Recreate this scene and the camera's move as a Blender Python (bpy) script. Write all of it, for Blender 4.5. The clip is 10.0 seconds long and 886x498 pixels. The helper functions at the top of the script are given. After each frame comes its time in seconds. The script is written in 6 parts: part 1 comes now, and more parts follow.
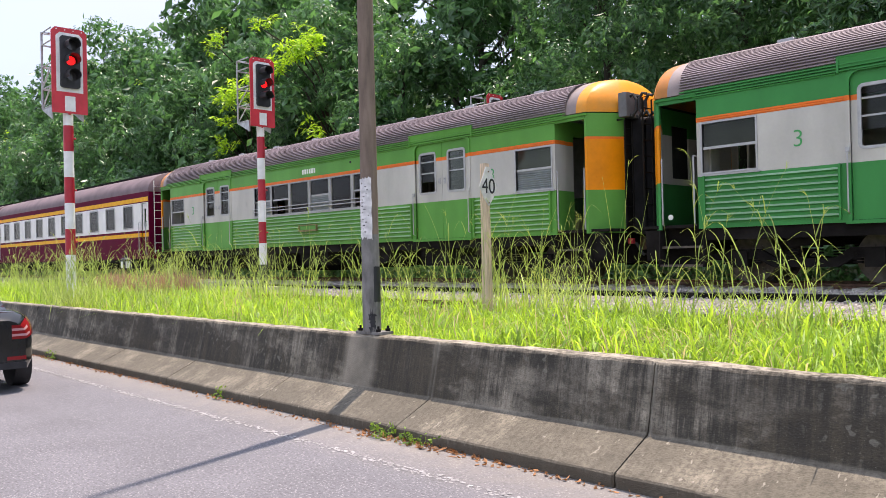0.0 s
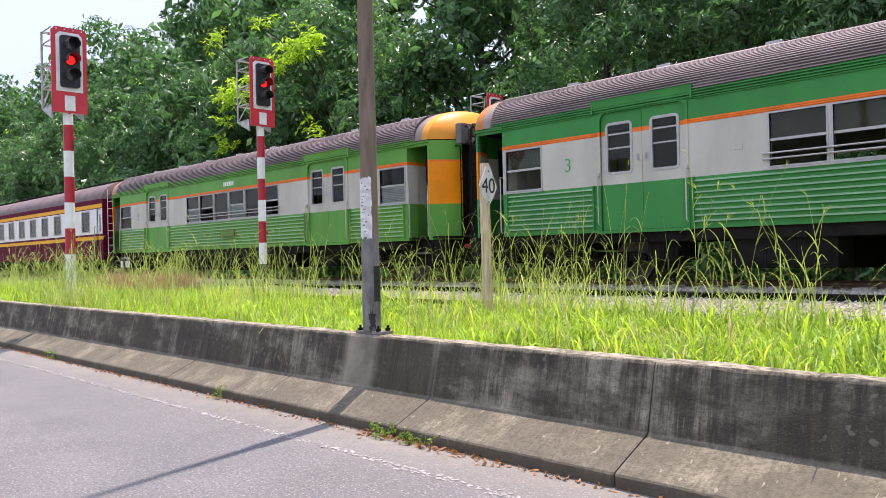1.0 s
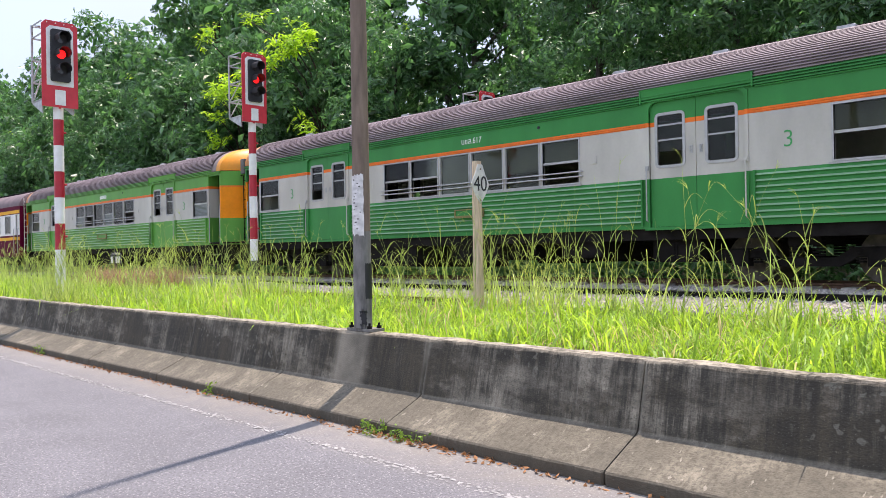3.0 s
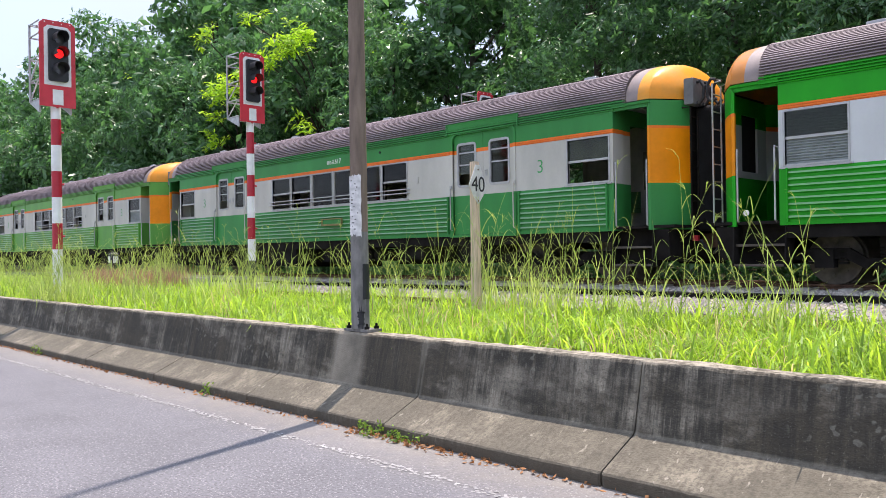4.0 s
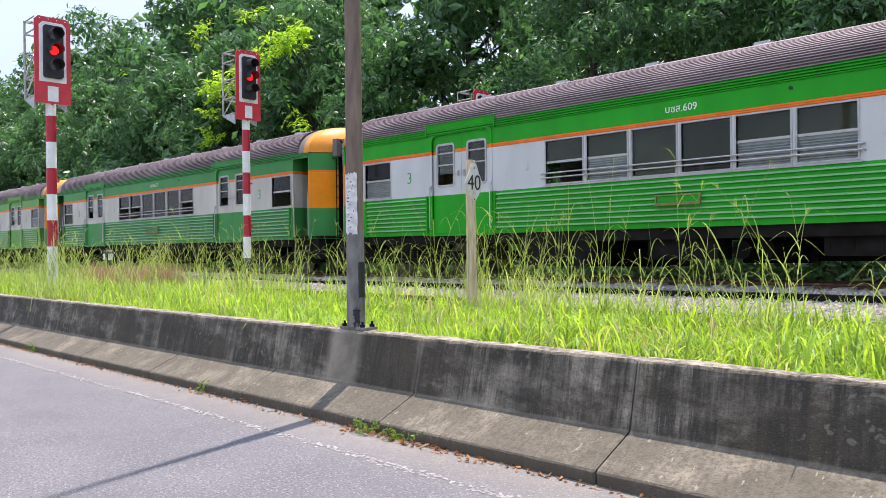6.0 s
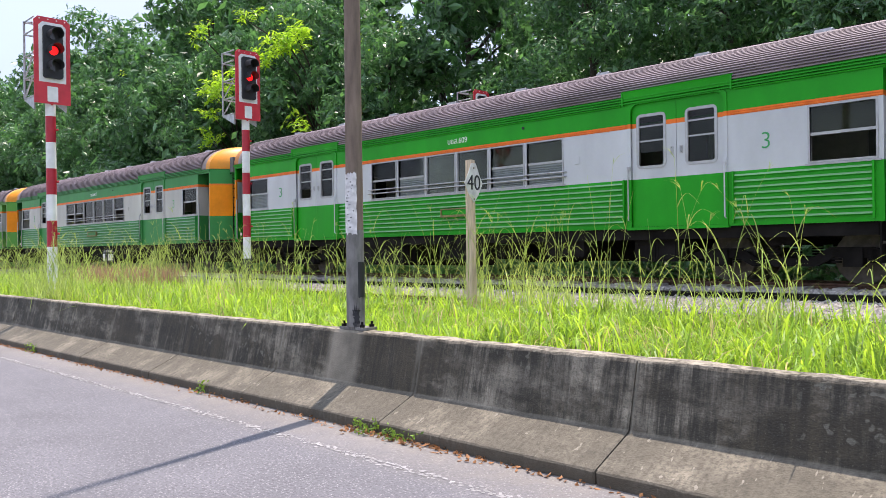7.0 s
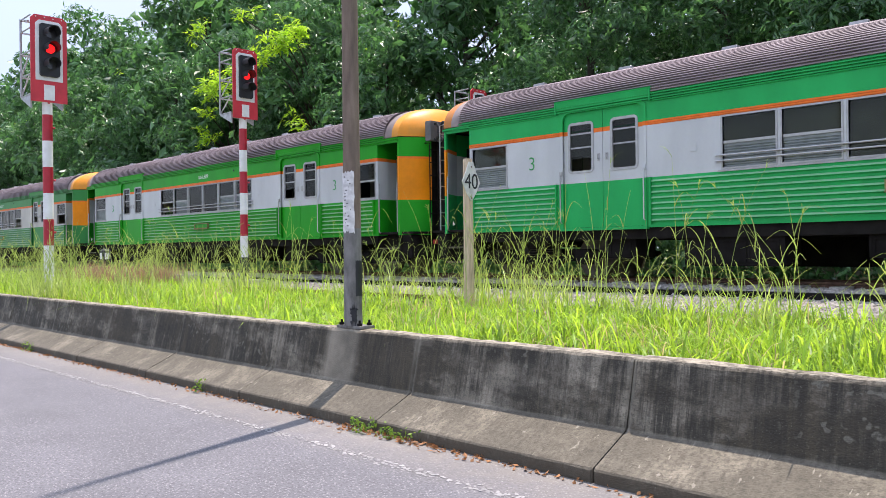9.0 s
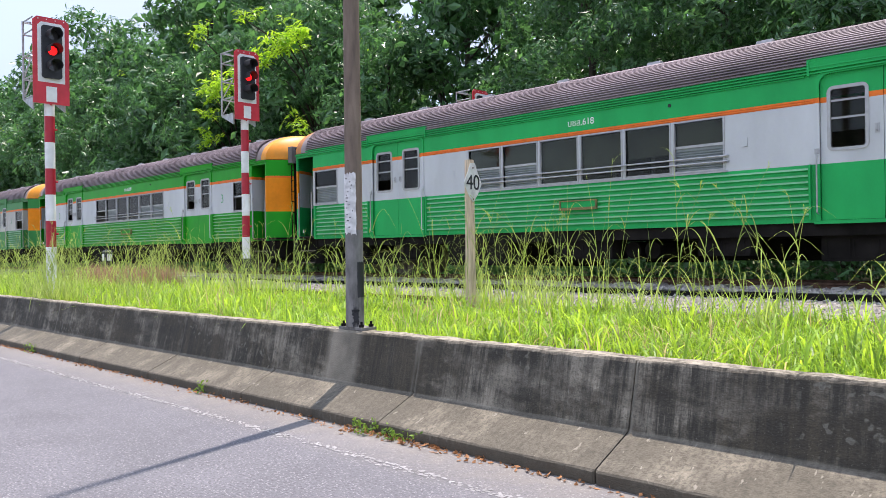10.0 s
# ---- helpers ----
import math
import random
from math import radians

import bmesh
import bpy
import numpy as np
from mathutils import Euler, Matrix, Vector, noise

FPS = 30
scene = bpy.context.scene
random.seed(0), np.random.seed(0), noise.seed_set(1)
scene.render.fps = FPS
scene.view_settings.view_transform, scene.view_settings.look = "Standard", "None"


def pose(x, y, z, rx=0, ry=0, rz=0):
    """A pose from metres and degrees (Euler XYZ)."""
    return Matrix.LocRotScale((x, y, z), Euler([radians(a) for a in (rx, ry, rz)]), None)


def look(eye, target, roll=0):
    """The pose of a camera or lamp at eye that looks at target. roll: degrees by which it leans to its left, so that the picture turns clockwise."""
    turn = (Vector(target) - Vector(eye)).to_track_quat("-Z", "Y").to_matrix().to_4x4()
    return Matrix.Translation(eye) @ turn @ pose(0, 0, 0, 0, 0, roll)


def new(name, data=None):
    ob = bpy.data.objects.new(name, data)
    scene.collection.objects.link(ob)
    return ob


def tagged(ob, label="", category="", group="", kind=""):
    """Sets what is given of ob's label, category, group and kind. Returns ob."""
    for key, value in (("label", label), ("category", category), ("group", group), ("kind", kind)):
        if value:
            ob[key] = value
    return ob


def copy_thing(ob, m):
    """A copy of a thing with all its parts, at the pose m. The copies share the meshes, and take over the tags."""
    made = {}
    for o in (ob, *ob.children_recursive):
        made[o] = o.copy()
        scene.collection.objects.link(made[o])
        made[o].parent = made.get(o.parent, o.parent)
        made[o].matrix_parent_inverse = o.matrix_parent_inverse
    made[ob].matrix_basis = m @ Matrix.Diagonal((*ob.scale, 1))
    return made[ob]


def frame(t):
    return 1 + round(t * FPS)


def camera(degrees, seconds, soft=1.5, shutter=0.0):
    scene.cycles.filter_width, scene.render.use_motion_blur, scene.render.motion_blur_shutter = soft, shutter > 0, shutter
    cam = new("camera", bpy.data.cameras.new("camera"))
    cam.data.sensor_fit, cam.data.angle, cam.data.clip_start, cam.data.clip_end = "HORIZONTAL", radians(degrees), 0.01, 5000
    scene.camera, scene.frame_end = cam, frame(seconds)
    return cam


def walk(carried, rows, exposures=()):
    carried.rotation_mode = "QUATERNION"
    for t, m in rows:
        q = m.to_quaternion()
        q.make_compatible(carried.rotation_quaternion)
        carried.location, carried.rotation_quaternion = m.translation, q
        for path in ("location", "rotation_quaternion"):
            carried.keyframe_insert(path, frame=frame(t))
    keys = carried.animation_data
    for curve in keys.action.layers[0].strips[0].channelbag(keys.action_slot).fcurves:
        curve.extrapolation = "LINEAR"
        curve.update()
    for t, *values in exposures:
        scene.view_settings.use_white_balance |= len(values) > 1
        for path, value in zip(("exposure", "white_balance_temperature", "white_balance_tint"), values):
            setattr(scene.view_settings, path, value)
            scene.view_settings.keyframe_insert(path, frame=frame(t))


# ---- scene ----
# camera: held by hand at the roadside, turning a little
cam = camera(58.5, 10.0, soft=0.65)
VIEW = [
    (0.0, -0.004, 0.002, 1.592, 45.97, 0.44, -1.32), (0.5, -0.004, 0.006, 1.594, 45.98, 0.42, -1.35),
    (1.0, -0.003, 0.000, 1.594, 45.96, 0.40, -1.31), (1.5, -0.005, -0.004, 1.597, 45.78, 0.27, -1.25),
    (2.0, -0.003, -0.004, 1.594, 45.61, 0.20, -1.08), (2.5, -0.005, -0.004, 1.594, 45.44, 0.19, -0.99),
    (4.0, 0.000, 0.000, 1.600, 45.20, 0.22, -0.86), (4.5, -0.004, 0.002, 1.595, 45.05, 0.17, -0.78),
    (5.0, 0.000, -0.003, 1.598, 44.95, 0.14, -0.72), (5.5, 0.001, -0.003, 1.604, 44.90, 0.07, -0.70),
    (7.0, 0.002, 0.001, 1.600, 44.89, 0.09, -0.74), (7.5, 0.000, 0.000, 1.600, 44.91, 0.09, -0.79),
    (8.0, -0.001, 0.000, 1.600, 44.84, 0.08, -0.77), (8.5, -0.003, -0.001, 1.594, 44.73, 0.09, -0.72),
    (9.0, -0.002, 0.000, 1.594, 44.69, 0.03, -0.71), (9.5, 0.000, -0.006, 1.599, 44.75, 0.02, -0.72),
    (10.0, 0.002, 0.000, 1.600, 44.83, 0.08, -0.78)]


def aim(x, y, z, turn, tilt, lean):
    a, b = radians(turn), radians(tilt)
    way = Vector((-math.sin(a) * math.cos(b), math.cos(a) * math.cos(b), math.sin(b)))
    eye = Vector((x, y, z))
    return look(eye, eye + way * 10, lean)


walk(cam, [(t, aim(*v)) for t, *v in VIEW], exposures=[(0.0, 1.35, 7250, 22), (2.5, 1.34, 7100, 21), (4.5, 1.34, 6880, 19), (7.5, 1.31, 6880, 20), (10.0, 1.30, 6780, 19)])

# daylight: a high sun beyond the railway, slightly hazy sky
SUN_UP, SUN_WAY = 73.0, Vector((-0.26, 1.0, 0)).normalized()
world = bpy.data.worlds.new("sky")
scene.world = world
world.use_nodes = True
wt = world.node_tree
sky = wt.nodes.new("ShaderNodeTexSky")
sky.sky_type, sky.sun_disc = "NISHITA", False
sky.sun_elevation, sky.sun_rotation = radians(SUN_UP), math.atan2(SUN_WAY.x, SUN_WAY.y)
sky.dust_density, sky.air_density, sky.ozone_density = 0.4, 1.0, 1.0
# thin broken cloud over the blue
cloud_at, cloud, cover, veil = (wt.nodes.new("ShaderNode" + k) for k in ("TexCoord", "TexNoise", "MapRange", "Mix"))
cloud.inputs["Scale"].default_value, cloud.inputs["Detail"].default_value, cloud.inputs["Roughness"].default_value = 3.2, 7, 0.55
wt.links.new(cloud_at.outputs["Generated"], cloud.inputs["Vector"])
cover.inputs[1].default_value, cover.inputs[2].default_value, cover.inputs[3].default_value, cover.inputs[4].default_value = 0.36, 0.62, 0.72, 0.97
wt.links.new(cloud.outputs["Fac"], cover.inputs[0])
veil.data_type = "RGBA"
wt.links.new(cover.outputs[0], veil.inputs[0])
wt.links.new(sky.outputs[0], veil.inputs[6])
# thin cloud is brighter overhead than low down
height_of, rise, lit = (wt.nodes.new("ShaderNode" + k) for k in ("SeparateXYZ", "MapRange", "VectorMath"))
wt.links.new(cloud_at.outputs["Generated"], height_of.inputs[0])
rise.inputs[3].default_value, rise.inputs[4].default_value = 0.80, 2.1
wt.links.new(height_of.outputs["Z"], rise.inputs[0])
lit.operation = "SCALE"
lit.inputs[0].default_value = (1.95, 2.40, 3.15)
wt.links.new(rise.outputs[0], lit.inputs["Scale"])
wt.links.new(lit.outputs[0], veil.inputs[7])
wt.links.new(veil.outputs[2], wt.nodes["Background"].inputs[0])
wt.nodes["Background"].inputs[1].default_value = 0.14
sun = new("sun", bpy.data.lights.new("sun", "SUN"))
sun.data.energy, sun.data.angle, sun.data.color = 3.0, radians(0.6), (1.0, 0.95, 0.87)
up = math.radians(SUN_UP)
sun.matrix_world = look(Vector((SUN_WAY.x * math.cos(up), SUN_WAY.y * math.cos(up), math.sin(up))) * 60, (0, 0, 0))


# ---- materials ----
def material(name, colour, rough=0.6, metal=0.0, spread=0.25, scale=6.0, fine=60.0, bump=0.1, depth=0.01, tint=None,
             stretch=(1, 1, 1), island=0.0, per_object=0.0, painted=False, spec=0.5):
    """Two scales of mottling and relief over a base colour; stretch draws the mottling out along an axis."""
    m = bpy.data.materials.new(name)
    m.use_nodes = True
    nt = m.node_tree
    n, l = nt.nodes, nt.links
    p = n["Principled BSDF"]
    p.inputs["Roughness"].default_value, p.inputs["Metallic"].default_value = rough, metal
    p.inputs["Specular IOR Level"].default_value = spec
    tc = n.new("ShaderNodeTexCoord")
    mp = n.new("ShaderNodeMapping")
    mp.inputs["Scale"].default_value = stretch
    l.new(tc.outputs["Object"], mp.inputs[0])
    big, small = n.new("ShaderNodeTexNoise"), n.new("ShaderNodeTexNoise")
    big.inputs["Scale"].default_value, small.inputs["Scale"].default_value = scale, fine
    big.inputs["Detail"].default_value, small.inputs["Detail"].default_value = 6, 4
    l.new(mp.outputs[0], big.inputs["Vector"])
    l.new(tc.outputs["Object"], small.inputs["Vector"])
    dark = [c * (1 - spread) for c in colour]
    light = [min(1, c * (1 + spread)) for c in colour]
    if tint:
        dark = tint
    ramp = n.new("ShaderNodeValToRGB")
    ramp.color_ramp.elements[0].position, ramp.color_ramp.elements[1].position = 0.32, 0.68
    ramp.color_ramp.elements[0].color, ramp.color_ramp.elements[1].color = (*dark, 1), (*light, 1)
    l.new(big.outputs["Fac"], ramp.inputs[0])
    hsv = n.new("ShaderNodeHueSaturation")
    l.new(ramp.outputs[0], hsv.inputs["Color"])
    vary = n.new("ShaderNodeMath")
    vary.operation = "MULTIPLY_ADD"
    vary.inputs[1].default_value, vary.inputs[2].default_value = spread * 0.7, 1 - spread * 0.35
    l.new(small.outputs["Fac"], vary.inputs[0])
    value = vary.outputs[0]
    for amount, kind, socket in ((island, "ShaderNodeNewGeometry", "Random Per Island"), (per_object, "ShaderNodeObjectInfo", "Random")):
        if amount:
            src, mul = n.new(kind), n.new("ShaderNodeMath")
            mul.operation = "MULTIPLY_ADD"
            mul.inputs[1].default_value, mul.inputs[2].default_value = amount * 2, 1 - amount
            l.new(src.outputs[socket], mul.inputs[0])
            both = n.new("ShaderNodeMath")
            both.operation = "MULTIPLY"
            l.new(value, both.inputs[0])
            l.new(mul.outputs[0], both.inputs[1])
            value = both.outputs[0]
    l.new(value, hsv.inputs["Value"])
    colour_out = hsv.outputs[0]
    if painted:
        info, mix = n.new("ShaderNodeObjectInfo"), n.new("ShaderNodeMix")
        mix.data_type, mix.blend_type = "RGBA", "MULTIPLY"
        mix.inputs[0].default_value = 1.0
        l.new(colour_out, mix.inputs[6])
        l.new(info.outputs["Color"], mix.inputs[7])
        colour_out = mix.outputs[2]
    l.new(colour_out, p.inputs["Base Color"])
    if bump:
        b = n.new("ShaderNodeBump")
        b.inputs["Strength"].default_value, b.inputs["Distance"].default_value = bump, depth
        l.new(small.outputs["Fac"], b.inputs["Height"])
        l.new(b.outputs[0], p.inputs["Normal"])
    return m


def leaf_material(name, colour, through_colour, spread=0.35, share=0.45, rough=0.45):
    """Leaves and blades: gloss on top, light coming through."""
    m = bpy.data.materials.new(name)
    m.use_nodes = True
    nt = m.node_tree
    n, l = nt.nodes, nt.links
    p, out = n["Principled BSDF"], n["Material Output"]
    p.inputs["Roughness"].default_value = rough
    geo, info = n.new("ShaderNodeNewGeometry"), n.new("ShaderNodeObjectInfo")
    tc, tex = n.new("ShaderNodeTexCoord"), n.new("ShaderNodeTexNoise")
    tex.inputs["Scale"].default_value, tex.inputs["Detail"].default_value = 0.7, 3
    l.new(tc.outputs["Object"], tex.inputs["Vector"])
    add = n.new("ShaderNodeMath")
    add.operation = "MULTIPLY_ADD"
    add.inputs[1].default_value = 0.55
    l.new(geo.outputs["Random Per Island"], add.inputs[0])
    mul = n.new("ShaderNodeMath")
    mul.operation = "MULTIPLY"
    mul.inputs[1].default_value = 0.45
    l.new(tex.outputs["Fac"], mul.inputs[0])
    l.new(mul.outputs[0], add.inputs[2])
    ends = []
    for c in (colour, through_colour):
        r = n.new("ShaderNodeValToRGB")
        r.color_ramp.elements[0].position, r.color_ramp.elements[1].position = 0.1, 0.9
        r.color_ramp.elements[0].color = (*[v * (1 - spread) for v in c], 1)
        r.color_ramp.elements[1].color = (min(1, c[0] * (1 + spread * 1.6)), min(1, c[1] * (1 + spread)), c[2] * (1 + spread * 0.4), 1)
        l.new(add.outputs[0], r.inputs[0])
        ends.append(r)
    l.new(ends[0].outputs[0], p.inputs["Base Color"])
    t, mix = n.new("ShaderNodeBsdfTranslucent"), n.new("ShaderNodeMixShader")
    l.new(ends[1].outputs[0], t.inputs[0])
    mix.inputs[0].default_value = share
    l.new(p.outputs[0], mix.inputs[1])
    l.new(t.outputs[0], mix.inputs[2])
    l.new(mix.outputs[0], out.inputs[0])
    return m


def glass_material(name, tint):
    m = bpy.data.materials.new(name)
    m.use_nodes = True
    nt = m.node_tree
    n, l = nt.nodes, nt.links
    n.remove(n["Principled BSDF"])
    g, t, mix, fr = n.new("ShaderNodeBsdfGlossy"), n.new("ShaderNodeBsdfTransparent"), n.new("ShaderNodeMixShader"), n.new("ShaderNodeFresnel")
    g.inputs["Roughness"].default_value = 0.04
    t.inputs[0].default_value = (*tint, 1)
    fr.inputs[0].default_value = 1.38
    l.new(fr.outputs[0], mix.inputs[0])
    l.new(t.outputs[0], mix.inputs[1])
    l.new(g.outputs[0], mix.inputs[2])
    l.new(mix.outputs[0], n["Material Output"].inputs[0])
    return m


def glow_material(name, colour, strength):
    m = bpy.data.materials.new(name)
    m.use_nodes = True
    p = m.node_tree.nodes["Principled BSDF"]
    p.inputs["Base Color"].default_value = (*colour, 1)
    p.inputs["Emission Color"].default_value = (*colour, 1)
    p.inputs["Emission Strength"].default_value = strength
    return m


def barrier_material():
    """Weathered concrete: black algae running down the upright face, paler dusty foot."""
    m = material("weathered_concrete", (0.25, 0.22, 0.168), 0.9, spread=0.42, scale=3.5, fine=90, bump=0.8, depth=0.008, per_object=0.08)
    nt = m.node_tree
    n, l = nt.nodes, nt.links
    p = n["Principled BSDF"]
    base = p.inputs["Base Color"].links[0].from_socket
    geo = n.new("ShaderNodeNewGeometry")
    sep = n.new("ShaderNodeSeparateXYZ")
    l.new(geo.outputs["Position"], sep.inputs[0])

    def noise_at(scale, stretch, lo, hi, detail=10):
        mp, tx, rp = n.new("ShaderNodeMapping"), n.new("ShaderNodeTexNoise"), n.new("ShaderNodeMapRange")
        mp.inputs["Scale"].default_value = stretch
        tx.inputs["Scale"].default_value, tx.inputs["Detail"].default_value, tx.inputs["Roughness"].default_value = scale, detail, 0.68
        l.new(geo.outputs["Position"], mp.inputs[0])
        l.new(mp.outputs[0], tx.inputs["Vector"])
        rp.inputs[1].default_value, rp.inputs[2].default_value = lo, hi
        l.new(tx.outputs["Fac"], rp.inputs[0])
        return rp.outputs[0]

    def times(a, b):
        q = n.new("ShaderNodeMath")
        q.operation = "MULTIPLY"
        for i, v in enumerate((a, b)):
            if isinstance(v, float):
                q.inputs[i].default_value = v
            else:
                l.new(v, q.inputs[i])
        return q.outputs[0]

    def span(lo, hi, a=0.0, b=1.0):
        r = n.new("ShaderNodeMapRange")
        r.inputs[1].default_value, r.inputs[2].default_value, r.inputs[3].default_value, r.inputs[4].default_value = lo, hi, a, b
        l.new(sep.outputs["Z"], r.inputs[0])
        return r.outputs[0]

    def over(under, colour, fac):
        x = n.new("ShaderNodeMix")
        x.data_type = "RGBA"
        l.new(fac, x.inputs[0])
        l.new(under, x.inputs[6])
        x.inputs[7].default_value = (*colour, 1)
        return x.outputs[2]

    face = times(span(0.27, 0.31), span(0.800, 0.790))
    # a scoured, paler band below the pole
    away, near = n.new("ShaderNodeMath"), n.new("ShaderNodeMath")
    away.operation, near.operation = "ADD", "ABSOLUTE"
    away.inputs[1].default_value = 6.42
    l.new(sep.outputs["X"], away.inputs[0])
    l.new(away.outputs[0], near.inputs[0])
    clear = n.new("ShaderNodeMapRange")
    clear.inputs[1].default_value, clear.inputs[2].default_value, clear.inputs[3].default_value = 0.20, 0.32, 0.08
    l.new(near.outputs[0], clear.inputs[0])
    face = times(face, clear.outputs[0])
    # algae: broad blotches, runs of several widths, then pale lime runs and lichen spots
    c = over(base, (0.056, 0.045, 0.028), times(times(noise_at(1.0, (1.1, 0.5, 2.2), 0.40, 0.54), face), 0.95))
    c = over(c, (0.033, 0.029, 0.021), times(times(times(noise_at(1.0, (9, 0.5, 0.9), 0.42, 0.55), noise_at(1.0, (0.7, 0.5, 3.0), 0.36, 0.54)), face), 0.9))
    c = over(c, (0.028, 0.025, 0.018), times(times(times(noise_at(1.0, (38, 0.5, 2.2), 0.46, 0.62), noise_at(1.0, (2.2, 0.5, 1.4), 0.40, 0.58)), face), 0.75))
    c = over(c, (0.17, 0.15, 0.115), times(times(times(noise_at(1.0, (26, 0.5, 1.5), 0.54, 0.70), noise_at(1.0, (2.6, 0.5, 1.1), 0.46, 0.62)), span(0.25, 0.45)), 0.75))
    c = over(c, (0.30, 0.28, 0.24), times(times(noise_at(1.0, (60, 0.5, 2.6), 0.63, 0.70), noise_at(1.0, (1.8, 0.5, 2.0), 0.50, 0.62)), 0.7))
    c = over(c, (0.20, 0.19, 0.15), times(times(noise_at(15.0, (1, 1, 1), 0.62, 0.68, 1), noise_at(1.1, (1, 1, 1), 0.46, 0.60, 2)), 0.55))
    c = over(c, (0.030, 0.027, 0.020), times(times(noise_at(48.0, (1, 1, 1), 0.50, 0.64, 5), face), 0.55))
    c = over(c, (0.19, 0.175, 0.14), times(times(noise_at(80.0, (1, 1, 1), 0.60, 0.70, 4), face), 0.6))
    where, share, mirror, seam = (n.new("ShaderNodeMath") for _ in range(4))
    where.operation, share.operation, mirror.operation, seam.operation = "MULTIPLY_ADD", "FRACT", "SUBTRACT", "ABSOLUTE"
    where.inputs[1].default_value, where.inputs[2].default_value = 1 / 2.255, 3.06 / 2.255 + 100.5
    l.new(sep.outputs["X"], where.inputs[0])
    l.new(where.outputs[0], share.inputs[0])
    l.new(share.outputs[0], mirror.inputs[0])
    mirror.inputs[1].default_value = 0.5
    l.new(mirror.outputs[0], seam.inputs[0])
    lime = n.new("ShaderNodeMapRange")
    lime.inputs[1].default_value, lime.inputs[2].default_value, lime.inputs[3].default_value, lime.inputs[4].default_value = 0.004, 0.022, 1.0, 0.0
    l.new(seam.outputs[0], lime.inputs[0])
    c = over(c, (0.27, 0.25, 0.20), times(times(lime.outputs[0], noise_at(1.0, (14, 0.5, 3.0), 0.40, 0.60)), 0.75))
    # the foot: grey-brown grime in blotches and short runs down the slope
    low = span(0.30, 0.275)
    c = over(c, (0.095, 0.084, 0.062), times(times(low, noise_at(1.6, (1, 1, 1), 0.26, 0.54)), 0.88))
    c = over(c, (0.070, 0.061, 0.045), times(times(low, noise_at(1.0, (22, 3.5, 3.5), 0.46, 0.66)), 0.6))
    c = over(c, (0.052, 0.046, 0.034), times(times(low, noise_at(34.0, (1, 1, 1), 0.46, 0.62, 6)), 0.65))
    c = over(c, (0.30, 0.27, 0.22), times(times(low, noise_at(24.0, (1, 0.4, 0.4), 0.66, 0.71, 2)), 0.6))
    c = over(c, (0.36, 0.32, 0.25), times(times(noise_at(1.0, (18, 18, 18), 0.42, 0.56), span(0.772, 0.796)), 0.75))
    c = over(c, (0.05, 0.042, 0.03), times(times(span(0.775, 0.790, 0.0, 1.0), noise_at(1.0, (11, 11, 11), 0.52, 0.60)), 0.7))
    c = over(c, (0.075, 0.062, 0.044), times(times(span(0.12, 0.05), noise_at(3.0, (1, 1, 1), 0.25, 0.5)), 0.8))
    l.new(c, p.inputs["Base Color"])
    return m


